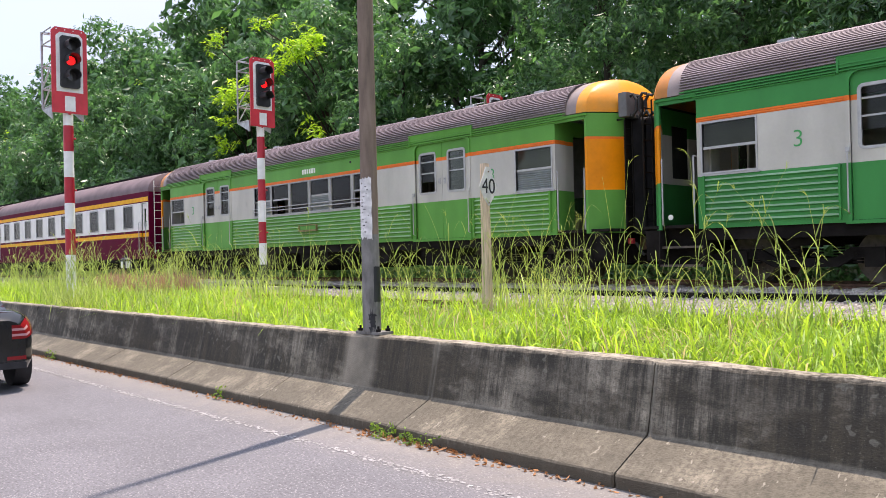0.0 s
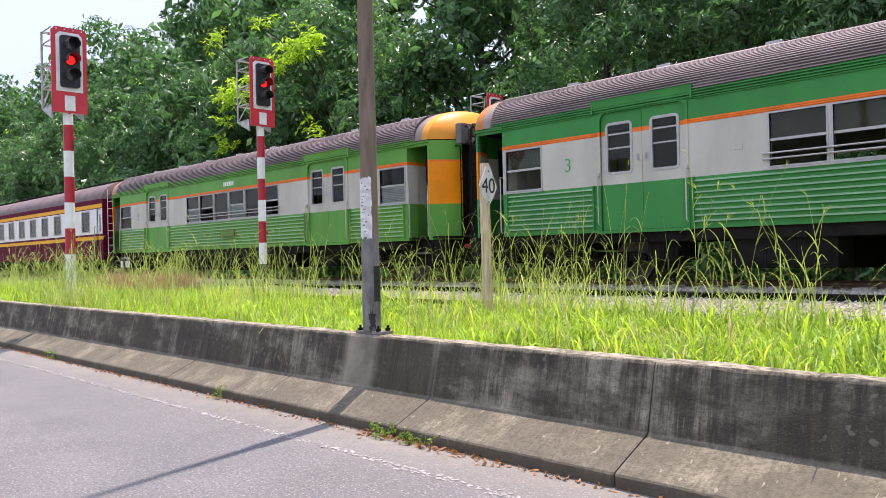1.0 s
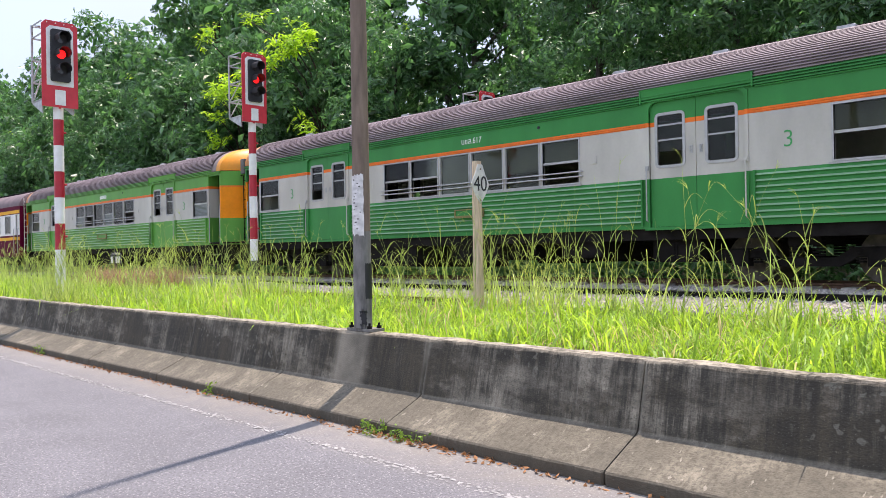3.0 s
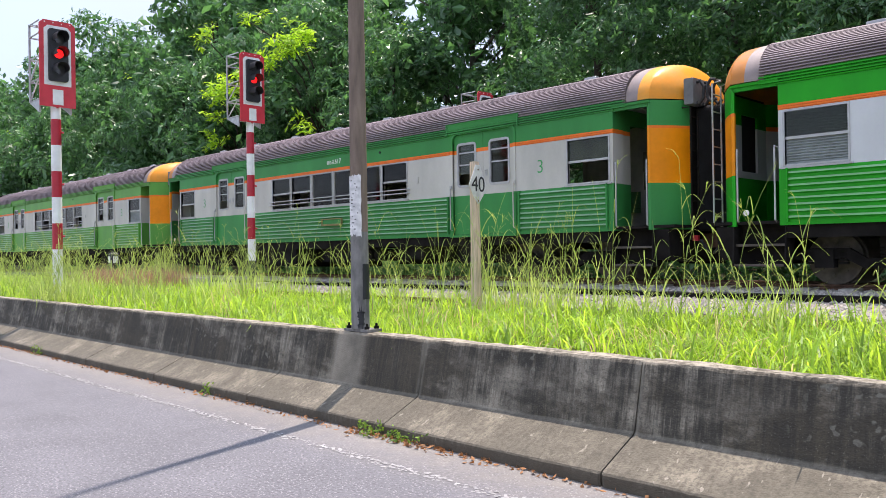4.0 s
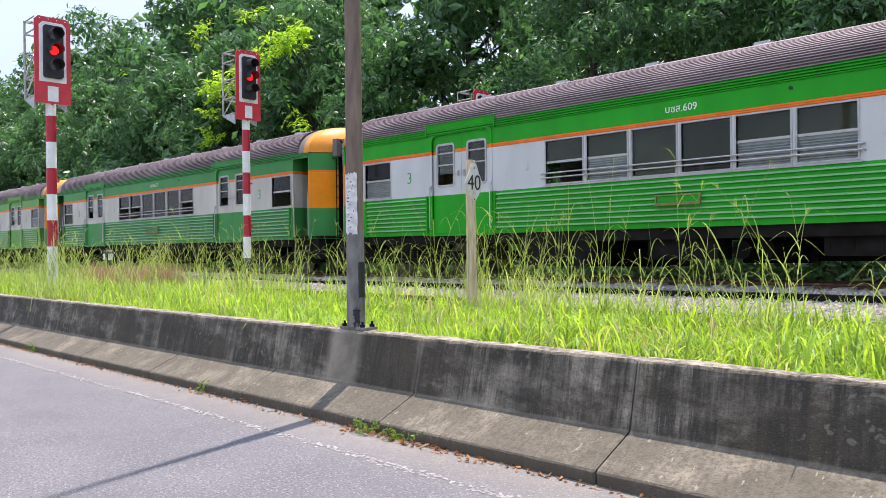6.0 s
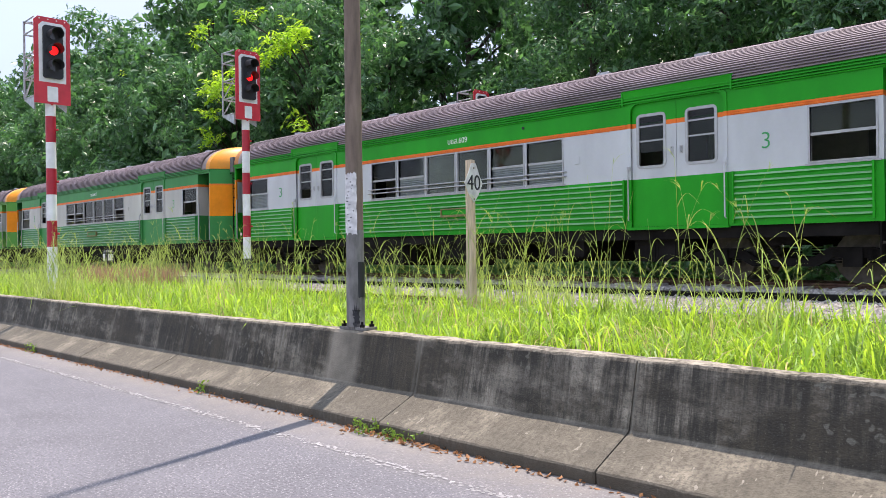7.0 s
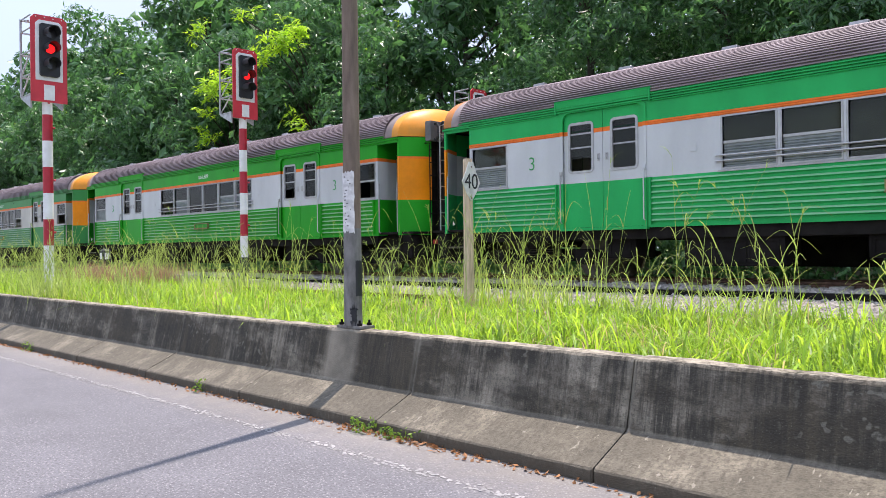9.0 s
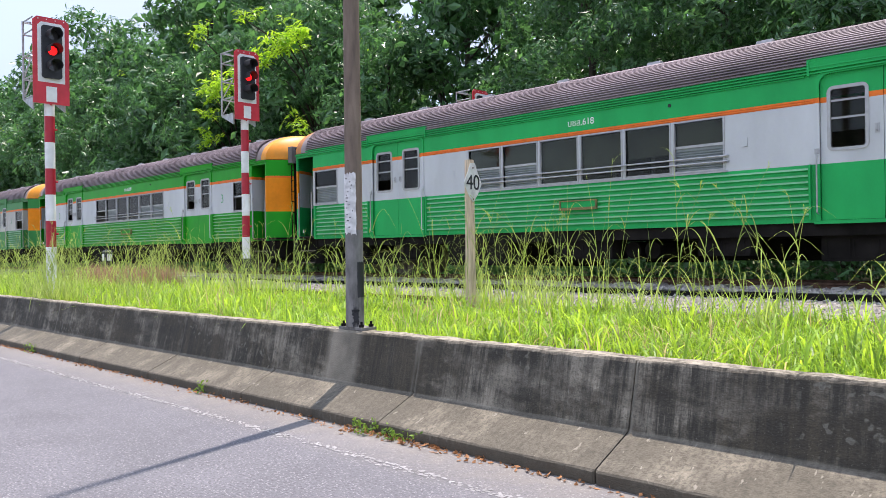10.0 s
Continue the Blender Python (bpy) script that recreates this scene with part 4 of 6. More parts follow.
def build_ends(car, bright_ladder):
    for s in (1, -1):
        bm = bmesh.new()
        box(bm, *sorted(((END - 0.06) * s, END * s)), -0.74, -0.45, 0.95, 3.3)
        box(bm, *sorted(((END - 0.06) * s, END * s)), 0.45, 0.74, 0.95, 3.3)
        box(bm, *sorted(((END - 0.06) * s, END * s)), -0.45, 0.45, 2.95, 3.3)
        part("end_wall", bm, DARK_STEEL, car, "grimy dark end wall")
        bm = bmesh.new()
        rings = []
        for i in range(13):
            w = 0.60 if i % 2 else 0.53
            x = (9.70 + 0.0225 * i) * s
            rings.append([bm.verts.new((x, p[0], p[1])) for p in rounded(-w, w, 0.92, 3.05 + w * 0.2, 0.14)])
        for p, q in zip(rings, rings[1:]):
            for j in range(len(p)):
                bm.faces.new((p[j], p[(j + 1) % len(p)], q[(j + 1) % len(p)], q[j]))
        part("gangway", bm, BLACK_RUBBER, car, "black folded gangway bellows")
        bm = bmesh.new()
        ya, yb, high = (-1.02, -0.70, 3.45) if s < 0 else (-0.88, -0.62, 3.12)
        for y in (ya, yb):
            tube(bm, [((END - 0.08) * s, y, high), ((END + 0.08) * s, y, high - 0.02), ((END + 0.08) * s, y, 1.0), ((END - 0.08) * s, y, 0.98)], 0.016, 6)
        for i in range(int((high - 1.2) / 0.30) + 1):
            z = 1.15 + 0.30 * i
            tube(bm, [((END + 0.08) * s, ya, z), ((END + 0.08) * s, yb, z)], 0.013, 6)
        part("ladder", bm, ALUMINIUM if s < 0 and bright_ladder else DARK_STEEL, car, "steel end ladder")
        if s > 0:
            bm = bmesh.new()
            box(bm, *sorted(((END - 0.02) * s, (END + 0.16) * s)), -0.92, -0.40, 3.16, 3.62)
            bmesh.ops.bevel(bm, geom=bm.edges[:], offset=0.02, segments=1)
            part("junction_box", bm, BOX_GREY, car, "grey box on the carriage end")
        for y in (-0.78, -0.56):
            bm = bmesh.new()
            tube(bm, [((END + 0.13) * s, y, 3.54), ((END + 0.22) * s, y, 3.57), ((END + 0.29) * s, y, 3.46), ((END + 0.28) * s, y, 3.26), ((END + 0.20) * s, y, 3.16), ((END + 0.12) * s, y, 3.22)], 0.03, 8)
            part("cable_hose", bm, BLACK_RUBBER, car)
        bm = bmesh.new()
        box(bm, *sorted(((END - 0.3) * s, (END + 0.28) * s)), -0.12, 0.12, 0.62, 0.88)
        part("coupler", bm, RAIL_STEEL, car, "rusty centre coupler")
        # inside the vestibule
        bm = bmesh.new()
        x = (HALF - 0.06) * s
        panel(bm, [-1.06, 1.36], [1.0, 1.83, 2.75, 2.83, 3.24], [(-0.75, 0.40, 1.0, 2.95)], x + 0.02 * s, x - 0.02 * s, band)
        bmesh.ops.rotate(bm, verts=bm.verts, matrix=Matrix.Rotation(math.pi / 2, 3, "Z"))
        bmesh.ops.scale(bm, verts=bm.verts, vec=(-1, 1, 1))
        part("bulkhead", bm, LIVERY, car)
        # inner end wall with the gangway door's dark window
        bm = bmesh.new()
        x = (END - 0.10) * s
        panel(bm, [-0.80, 0.80], [1.03, 1.83, 2.75, 2.83, 3.24], [(-0.34, 0.30, 1.95, 2.95)], x - 0.02 * s, x + 0.02 * s, lambda z: 0 if z < 1.83 else 1 if z < 2.75 else 3)
        bmesh.ops.rotate(bm, verts=bm.verts, matrix=Matrix.Rotation(math.pi / 2, 3, "Z"))
        bmesh.ops.scale(bm, verts=bm.verts, vec=(-1, 1, 1))
        part("inner_end_wall", bm, LIVERY, car)
        bm = bmesh.new()
        box(bm, *sorted(((END - 0.01) * s, (END + 0.0) * s)), -0.45, 0.45, 1.0, 3.0)
        part("gangway_door", bm, BLACK_RUBBER, car, "dark gangway door")
        # dark metalwork below the end
        bm = bmesh.new()
        box(bm, *sorted((8.44 * s, 9.26 * s)), -1.10, -1.06, 0.30, 0.98)
        part("step_riser", bm, DARK_STEEL, car)
        bm = bmesh.new()
        box(bm, *sorted((8.44 * s, 9.26 * s)), 1.06, 1.10, 0.30, 0.98)
        part("step_riser", bm, DARK_STEEL, car)
        bm = bmesh.new()
        extrude(bm, [(-1.34, 0.95), (-1.30, 0.42), (-0.4, 0.36), (0.4, 0.36), (1.30, 0.42), (1.34, 0.95)], "x", *sorted((9.28 * s, 9.56 * s)))
        part("headstock", bm, DARK_STEEL, car, "dark end beam")
        for y in (-0.62, 0.5):
            bm = bmesh.new()
            tube(bm, [((END - 0.1) * s, y, 0.80), ((END + 0.12) * s, y, 0.74), ((END + 0.24) * s, y, 0.56), ((END + 0.29) * s, y, 0.52)], 0.03, 7)
            part("brake_hose", bm, BLACK_RUBBER, car)
            bm = bmesh.new()
            box(bm, *sorted(((END + 0.0) * s, (END + 0.10) * s)), y - 0.10, y - 0.02, 0.74, 0.84)
            part("hose_cock", bm, RED_PAINT, car, "red brake cock")
        # painted lining behind the corner and the shut door on the other side
        for k in (1, -1):
            bm = bmesh.new()
            a, b = ((OPEN_END + 0.01) * s, k * 1.33), ((END - 0.09) * s, k * 0.62)
            for z0, z1, m in ((1.03, 1.83, 0), (1.83, 2.75, 1), (2.75, 2.83, 2), (2.83, 3.24, 0)):
                extrude(bm, [a, b, (b[0] + 0.015 * s, b[1]), (a[0] + 0.015 * s, a[1])], "z", z0, z1, m)
            part("vestibule_lining", bm, LIVERY, car)
        bm = bmesh.new()
        c = 8.855 * s
        panel(bm, [c - 0.36, c + 0.36], [1.03, 1.83, 2.75, 2.83, 3.14], [(c - 0.22, c + 0.22, 1.95, 2.85)], 1.34, 1.38, lambda z: 0 if z < 1.83 else 1)
        part("vestibule_door", bm, [GREEN, GREY, STRIPE, GREEN, GREY], car, "shut far-side vestibule door")
        bm = bmesh.new()
        box(bm, c - 0.22, c + 0.22, 1.356, 1.362, 1.95, 2.85)
        part("pane", bm, GLASS, car)
    bm = bmesh.new()
    box(bm, -END, END, -1.36, 1.36, 0.98, 1.03)
    part("floor_pan", bm, DARK_STEEL, car)
    bm = bmesh.new()
    box(bm, -HALF, HALF, -1.3, 1.3, 3.3, 3.33)
    part("inside_ceiling", bm, INSIDE, car)
    for y, k in ((-1.18, 1), (1.18, -1)):
        bm = bmesh.new()
        for x0, x1 in ((-7.4, -6.2), (-4.1, 4.1), (6.2, 7.4)):
            box(bm, x0, x1, y - 0.16, y + 0.16, 1.40, 1.48)
            box(bm, x0, x1, y - 0.16 * k - 0.02, y - 0.16 * k + 0.02, 1.48, 1.86)
        part("bench_seat", bm, LEAF_GREEN_DARK, car, "long green bench seat inside")


def build_running_gear(car, bottom=0.95):
    bm = bmesh.new()
    for y in (-1.30, 1.30):
        extrude(bm, [(y - 0.04, bottom + 0.02), (y + 0.04, bottom + 0.02), (y + 0.04, bottom - 0.20), (y - 0.04, bottom - 0.20)], "x", -8.4, 8.4)
    box(bm, -8.9, 8.9, -0.3, 0.3, bottom - 0.22, bottom + 0.02)
    for x in range(-8, 9, 2):
        box(bm, x - 0.05, x + 0.05, -1.28, 1.28, bottom - 0.16, bottom)
    part("underframe", bm, DARK_STEEL, car, "dark grimy steel underframe")
    for x0, x1, y0, y1, z0, z1 in ((-3.6, -1.9, -1.28, -0.6, 0.28, 0.76), (-0.7, 0.6, -1.25, -0.7, 0.40, 0.76), (1.6, 3.9, 0.5, 1.25, 0.34, 0.76), (2.3, 3.2, -1.22, -0.7, 0.45, 0.76), (-4.4, -1.2, 0.62, 1.25, 0.22, 0.76), (0.2, 1.4, 0.62, 1.2, 0.3, 0.76), (-5.2, -4.6, -1.2, -0.5, 0.4, 0.76), (4.3, 5.2, -1.2, 1.2, 0.36, 0.76)):
        bm = bmesh.new()
        box(bm, x0, x1, y0, y1, z0, z1)
        bmesh.ops.bevel(bm, geom=bm.edges[:], offset=0.025, segments=1)
        case = part("equipment_box", bm, DARK_STEEL, car, "dark underfloor equipment box")
        k = max(2, int((x1 - x0) / 0.5))
        for i in range(k):
            bm = bmesh.new()
            a = x0 + 0.06 + (x1 - x0 - 0.12) * i / k
            ring_frame(bm, a, a + (x1 - x0 - 0.12) / k - 0.03, z0 + 0.05, z1 - 0.06, 0.025, y0 - 0.015, y0 + 0.004)
            part("door_frame", bm, DARK_STEEL, case)
    for x in (0.9, 1.3):
        bm = bmesh.new()
        tube(bm, [(x - 0.0, -1.0, 0.56), (x + 0.0, 0.2, 0.56)], 0.16, 12)
        part("air_tank", bm, DARK_STEEL, car)
    bogies = []
    for cx in (-6.9, 6.9):
        bm = bmesh.new()
        for y in (-0.98, 0.98):
            extrude(bm, [(cx - 1.55, 0.50), (cx - 1.3, 0.58), (cx - 0.7, 0.58), (cx - 0.45, 0.42), (cx + 0.45, 0.42), (cx + 0.7, 0.58), (cx + 1.3, 0.58), (cx + 1.55, 0.50),
                         (cx + 1.55, 0.40), (cx + 0.75, 0.42), (cx + 0.5, 0.28), (cx - 0.5, 0.28), (cx - 0.75, 0.42), (cx - 1.55, 0.40)], "y", y - 0.05, y + 0.05)
            for wx in (-1.05, 1.05):
                box(bm, cx + wx - 0.14, cx + wx + 0.14, y - 0.11, y + 0.09, 0.28, 0.56)
                for e in (-0.26, 0.26):
                    for k in range(5):
                        tube(bm, [(cx + wx + e, y, 0.34 + 0.045 * k), (cx + wx + e, y, 0.365 + 0.045 * k)], 0.075, 8)
            for e in (-0.18, 0.18):
                for k in range(6):
                    tube(bm, [(cx + e, y, 0.44 + 0.05 * k), (cx + e, y, 0.47 + 0.05 * k)], 0.10, 8)
        box(bm, cx - 0.25, cx + 0.25, -1.1, 1.1, 0.62, 0.76)
        bogie = part("bogie", bm, DARK_STEEL, car, "dark sprung four-wheel bogie")
        for wx in (-1.05, 1.05):
            bm = bmesh.new()
            for y in (-0.53, 0.53):
                tube(bm, [(0, y - 0.06, 0), (0, y + 0.06, 0)], 0.42, 28)
                tube(bm, [(0, y + 0.06 * (-1 if y > 0 else 1), 0), (0, y + 0.09 * (-1 if y > 0 else 1), 0)], 0.45, 28)
                for k in range(8):
                    a = k * math.tau / 8
                    tube(bm, [(0.26 * math.cos(a), y - 0.075, 0.26 * math.sin(a)), (0.26 * math.cos(a), y + 0.075, 0.26 * math.sin(a))], 0.035, 6)
            tube(bm, [(0, -0.95, 0), (0, 0.95, 0)], 0.075, 10)
            w = part("wheelset", bm, WHEEL_STEEL, bogie, "pair of worn steel wheels on an axle")
            w.matrix_basis = pose(cx + wx, 0, 0.42)
            bogies.append(w)
    return bogies


def build_green_carriage(tint, shutters, number, label, x):
    global GREY, LIVERY
    GREY = GREY_OLD if tint in "OP" else GREY_NEW
    LIVERY = [GREEN, GREY, STRIPE, GREEN, INSIDE]
    car = tagged(new("railway_carriage"), label, "train carriage", "green carriages of the train")
    side = near_side(car, shutters)
    for o in side:
        for src in (o, *o.children):
            c = src.copy()
            scene.collection.objects.link(c)
            if src is o:
                twin = c
                c.matrix_basis = Matrix.Rotation(math.pi, 4, "Z") @ o.matrix_basis
            else:
                c.parent = twin
    build_roof(car)
    build_ends(car, tint in "QR")
    build_running_gear(car)
    if not number:
        for i in range(6):
            bm = bmesh.new()
            box(bm, -0.30 + 0.11 * i, -0.23 + 0.11 * i, SIDE - 0.006, SIDE - 0.001, 2.92, 3.05)
            part("faded_lettering", bm, WHITE_PAINT, car)
    if number:
        words(number, 0.175, WHITE_PAINT, car, pose(0.05, SIDE - 0.004, 2.99, 90), "white fleet lettering")
    if tint == "R":
        words("6", 0.13, WHITE_PAINT, car, pose(-9.06, SIDE + 0.075, 1.17, 90), "white end numeral")
    elif tint in "PQ":
        bm = bmesh.new()
        tube(bm, [(-9.06, SIDE + 0.075, 1.17), (-9.06, SIDE + 0.09, 1.17)], 0.048, 14)
        part("end_disc", bm, WHITE_PAINT, car, "small white disc beside the steps")
    for cx in (6.80, -6.80):
        words("3", 0.38, CLASS_GREEN, car, pose(cx, SIDE - 0.004, 2.27, 90), "green class numeral", thin=0.012)
    for o in car.children_recursive:
        o.color = (*GREEN_TINTS[tint], 1)
    car.matrix_basis = pose(x, TRACK_Y, RAIL_Z)
    return car


CLASS_GREEN = material("numeral_green_paint", (0.02, 0.30, 0.08), 0.5, spread=0.1, bump=0)


def build_maroon_carriage(x):
    car = tagged(new("express_carriage"), "maroon and white railway carriage with yellow stripes", "train carriage", "maroon carriages of the train")
    # last entry: inner wall faces, painted dark to stand for the dim interior
    paint = [MAROON, YELLOW, CREAM_WHITE, MAROON, DARK_STEEL]

    def stripe(z):
        return 0 if z < 1.54 else 1 if z < 1.69 else 3 if z < 1.78 else 2 if z < 2.82 else 3 if z < 2.86 else 1 if z < 3.02 else 3
    spots = [-7.85 + 1.74 * i for i in range(10)]
    for s in (-1, 1):
        bm = bmesh.new()
        holes = [(a - 0.44, a + 0.44, 1.90, 2.74) for a in spots] + [(e * 9.2 - 0.24, e * 9.2 + 0.24, 0.8, 2.8) for e in (-1, 1)]
        panel(bm, [-9.62, 9.62], [0.72, 1.54, 1.69, 1.78, 2.82, 2.86, 3.02, 3.22], holes, -1.38, -1.33, stripe)
        bmesh.ops.scale(bm, verts=bm.verts, vec=(1, -s, 1))
        part("side_wall", bm, paint, car, "maroon and white side wall with yellow stripes")
        for a in spots:
            bm = bmesh.new()
            ring_frame(bm, a - 0.48, a + 0.48, 1.86, 2.78, 0.05, -1.395, -1.34, 0.08)
            bmesh.ops.scale(bm, verts=bm.verts, vec=(1, -s, 1))
            w = part("window", bm, ALUMINIUM, car, "square aluminium-framed window")
            bm = bmesh.new()
            box(bm, a - 0.44, a + 0.44, s * 1.36 - 0.004, s * 1.36 + 0.004, 1.90, 2.74)
            part("pane", bm, GLASS, w).visible_shadow = False
        for e in (-1, 1):
            bm = bmesh.new()
            panel(bm, [e * 9.2 - 0.23, e * 9.2 + 0.23], [0.8, 1.54, 1.69, 1.78, 2.79], [(e * 9.2 - 0.14, e * 9.2 + 0.14, 1.9, 2.6)], -1.31, -1.27, stripe)
            bmesh.ops.scale(bm, verts=bm.verts, vec=(1, -s, 1))
            door = part("end_door", bm, paint, car, "narrow entrance door")
            for dx in (-0.3, 0.3):
                bm = bmesh.new()
                tube(bm, [(e * 9.2 + dx, s * 1.38, 2.1), (e * 9.2 + dx, s * 1.44, 2.08), (e * 9.2 + dx, s * 1.44, 0.9), (e * 9.2 + dx, s * 1.38, 0.88)], 0.016, 6)
                part("handrail", bm, ALUMINIUM, car)
    bm = bmesh.new()
    arcs = [[bm.verts.new((x_, y, z)) for y, z in roof_arc(w, h, 3.2, 28)] for x_, w, h in ((-9.75, 1.2, 0.6), (-9.62, 1.38, 0.82), (9.62, 1.38, 0.82), (9.75, 1.2, 0.6))]
    for a, b in zip(arcs, arcs[1:]):
        for i in range(28):
            bm.faces.new((a[i], b[i], b[i + 1], a[i + 1]))
    bm.faces.new(arcs[0])
    bm.faces.new(arcs[-1])
    part("roof", bm, MAROON_ROOF, car, "smooth dull maroon roof", smooth=True)
    for y in (-0.25, 0.0, 0.25):
        bm = bmesh.new()
        box(bm, -9, 9, y - 0.06, y + 0.06, 4.03, 4.10)
        part("roof_walk", bm, DARK_STEEL, car)
    for e in (-1, 1):
        bm = bmesh.new()
        box(bm, *sorted((e * 9.62, e * 9.68)), -1.38, 1.38, 0.72, 3.2)
        part("end_wall", bm, MAROON, car)
        bm = bmesh.new()
        box(bm, *sorted((e * 9.68, e * 9.97)), -0.55, 0.55, 0.9, 3.1)
        part("gangway", bm, BLACK_RUBBER, car)
        bm = bmesh.new()
        for y in (-1.2, -0.9):
            tube(bm, [(e * 9.74, y, 3.6), (e * 9.74, y, 0.9)], 0.014, 6)
        for i in range(9):
            tube(bm, [(e * 9.74, -1.2, 1.0 + 0.3 * i), (e * 9.74, -0.9, 1.0 + 0.3 * i)], 0.012, 6)
        part("ladder", bm, WHITE_PAINT, car)
    bm = bmesh.new()
    box(bm, -9.6, 9.6, -1.32, 1.32, 0.9, 0.95)
    part("floor_pan", bm, DARK_STEEL, car)
    # added unseen sheet that stops daylight showing through, keeping the panes dark
    bm = bmesh.new()
    box(bm, -9.0, 9.0, 0.20, 0.24, 0.95, 3.4)
    part("inside_partition", bm, LEAF_GREEN_DARK, car)
    build_running_gear(car, 0.80)
    car.matrix_basis = pose(x, TRACK_Y, RAIL_Z)
    return car


TRAIN = [
    (20, build_green_carriage("R", ["half", "half", "half", None, None, None, "half", "half"], "บชส.618", "bright bluish-green and grey railway carriage with orange ends", 11.5)),
    (0, build_green_carriage("Q", ["full", None, "half", None, None, "half", "half", None], "บชส.609", "vivid green and grey railway carriage with orange ends", -8.5)),
    (-20, build_green_carriage("P", [None, None, None, None, None, None, None, None], "บชส.617", "dull dark-green and grey railway carriage with orange ends", -28.5)),
    (-40, build_green_carriage("O", [None, "half", None, None, "half", None, None, "half"], "", "faded light-green and grey railway carriage with orange ends", -48.5)),
    (-60, build_maroon_carriage(-68.5)), (-80, build_maroon_carriage(-88.5))]


def train_at(t):
    """How far the train has come along the track at t seconds."""
    u = t / 10
    return 30.343 - 43.394 * u - 5.817 * u ** 2 - 2.763 * u ** 3 + 1.395 * u ** 4 - HALF


# ---- signals, posts, car ----
def build_signal(x, y, base, top, low=0.50):
    """A colour-light railway signal: banded post, red board with three hooded lamps, caged ladder behind. It faces +x."""
    sig = tagged(new("railway_signal"), "red and white banded railway signal post showing a red light", "railway signal", "railway signals")
    zb = top - 1.70
    bm = bmesh.new()
    tube(bm, [(0, 0, -0.2), (0, 0, low)], 0.105, 14)
    part("post_base", bm, BLACK_PAINT, sig, "black painted post base")
    h = (zb - base - 0.50) / 6.45
    for i in range(7):
        bm = bmesh.new()
        z = 0.50 + h * i
        tube(bm, [(0, 0, low if i == 0 else z), (0, 0, min(z + h, zb - base + 0.05))], 0.095, 16)
        if i % 2:
            tube(bm, [(0.06, 0.08, z + h * 0.5), (0.06, 0.12, z + h * 0.5)], 0.022, 6)
        part("post_band", bm, RED_PAINT if i % 2 else WHITE_PAINT, sig, "red band" if i % 2 else "white band", smooth=True)
    zb, top = zb - base, top - base
    bm = bmesh.new()
    c = 0.075
    extrude(bm, [(-0.34, zb), (0.34, zb), (0.34, top - c), (0.34 - c, top), (-0.34 + c, top), (-0.34, top - c)], "x", 0.11, 0.135)
    tube(bm, [(0.05, 0, zb - 0.02), (0.05, 0, top - 0.1)], 0.05, 8)
    board = part("board", bm, RED_BOARD, sig, "red backing board with cut corners")
    bm = bmesh.new()
    c = 0.07
    extrude(bm, [(-0.255, zb + 0.42), (0.255, zb + 0.42), (0.255, top - 0.10 - c), (0.255 - c, top - 0.10), (-0.255 + c, top - 0.10), (-0.255, top - 0.10 - c)], "x", 0.135, 0.143)
    part("white_border", bm, WHITE_PAINT, board, "white border panel")
    bm = bmesh.new()
    box(bm, 0.135, 0.142, -0.10, 0.10, zb + 0.04, zb + 0.34)
    part("plate", bm, WHITE_PAINT, board, "small pale plate")
    for k in range(4):
        bm = bmesh.new()
        tube(bm, [(0.13, -0.24 + 0.16 * k, top - 0.045), (0.145, -0.24 + 0.16 * k, top - 0.045)], 0.012, 6)
        part("bolt", bm, WHITE_PAINT, board)
    bm = bmesh.new()
    extrude(bm, rounded(-0.185, 0.185, zb + 0.50, top - 0.17, 0.05), "x", 0.143, 0.20)
    head = part("lamp_head", bm, BLACK_PAINT, sig, "black three-lamp signal head")
    zs = [top - 0.36, top - 0.66, top - 0.97]
    for k, z in enumerate(zs):
        bm = bmesh.new()
        tube(bm, [(0.20, 0, z), (0.215, 0, z)], 0.088, 20)
        part("lens", bm, RED_GLOW if k == 1 else LENS_OFF, head, "lit red lens" if k == 1 else "dark unlit lens")
        bm = bmesh.new()
        n = 14
        arc = [radians(-25 + 230 * j / n) for j in range(n + 1)]
        ring = [[bm.verts.new((xx, r * math.cos(a), z + r * math.sin(a))) for a in arc] for xx, r in ((0.20, 0.125), (0.46, 0.118), (0.46, 0.112), (0.20, 0.119))]
        for a, b in zip(ring, ring[1:] + ring[:1]):
            for j in range(n):
                bm.faces.new((a[j], a[j + 1], b[j + 1], b[j]))
        part("hood", bm, BLACK_PAINT, head, "black lamp hood", smooth=True)
    bm = bmesh.new()
    cage = bmesh.new()
    box(cage, -0.06, 0.0, -0.30, 0.30, zb + 0.5, zb + 0.55)
    cage = part("ladder_cage", cage, GALVANISED, sig, "grey steel maintenance cage")

    def rod(points, r, bm=None):
        bm = bmesh.new()
        tube(bm, points, r, 6)
        part("cage_bar", bm, GALVANISED, cage)
    for yy in (-0.30, 0.30):
        rod([(-0.05, yy, zb + 0.15), (-0.55, yy, zb + 0.15), (-0.55, yy, top + 0.02), (-0.1, yy, top - 0.1)], 0.022)
    for zz in (zb + 0.15, zb + 0.55, zb + 1.0, top - 0.25, top + 0.0):
        rod([(-0.55, -0.30, zz), (-0.55, 0.30, zz)], 0.02)
        rod([(-0.55, -0.30, zz), (0.0, -0.30, zz)], 0.016)
    for zz in (zb + 0.15, zb + 0.55):
        rod([(-0.55, -0.30, zz), (-0.05, -0.30, zz + 0.4)], 0.016)
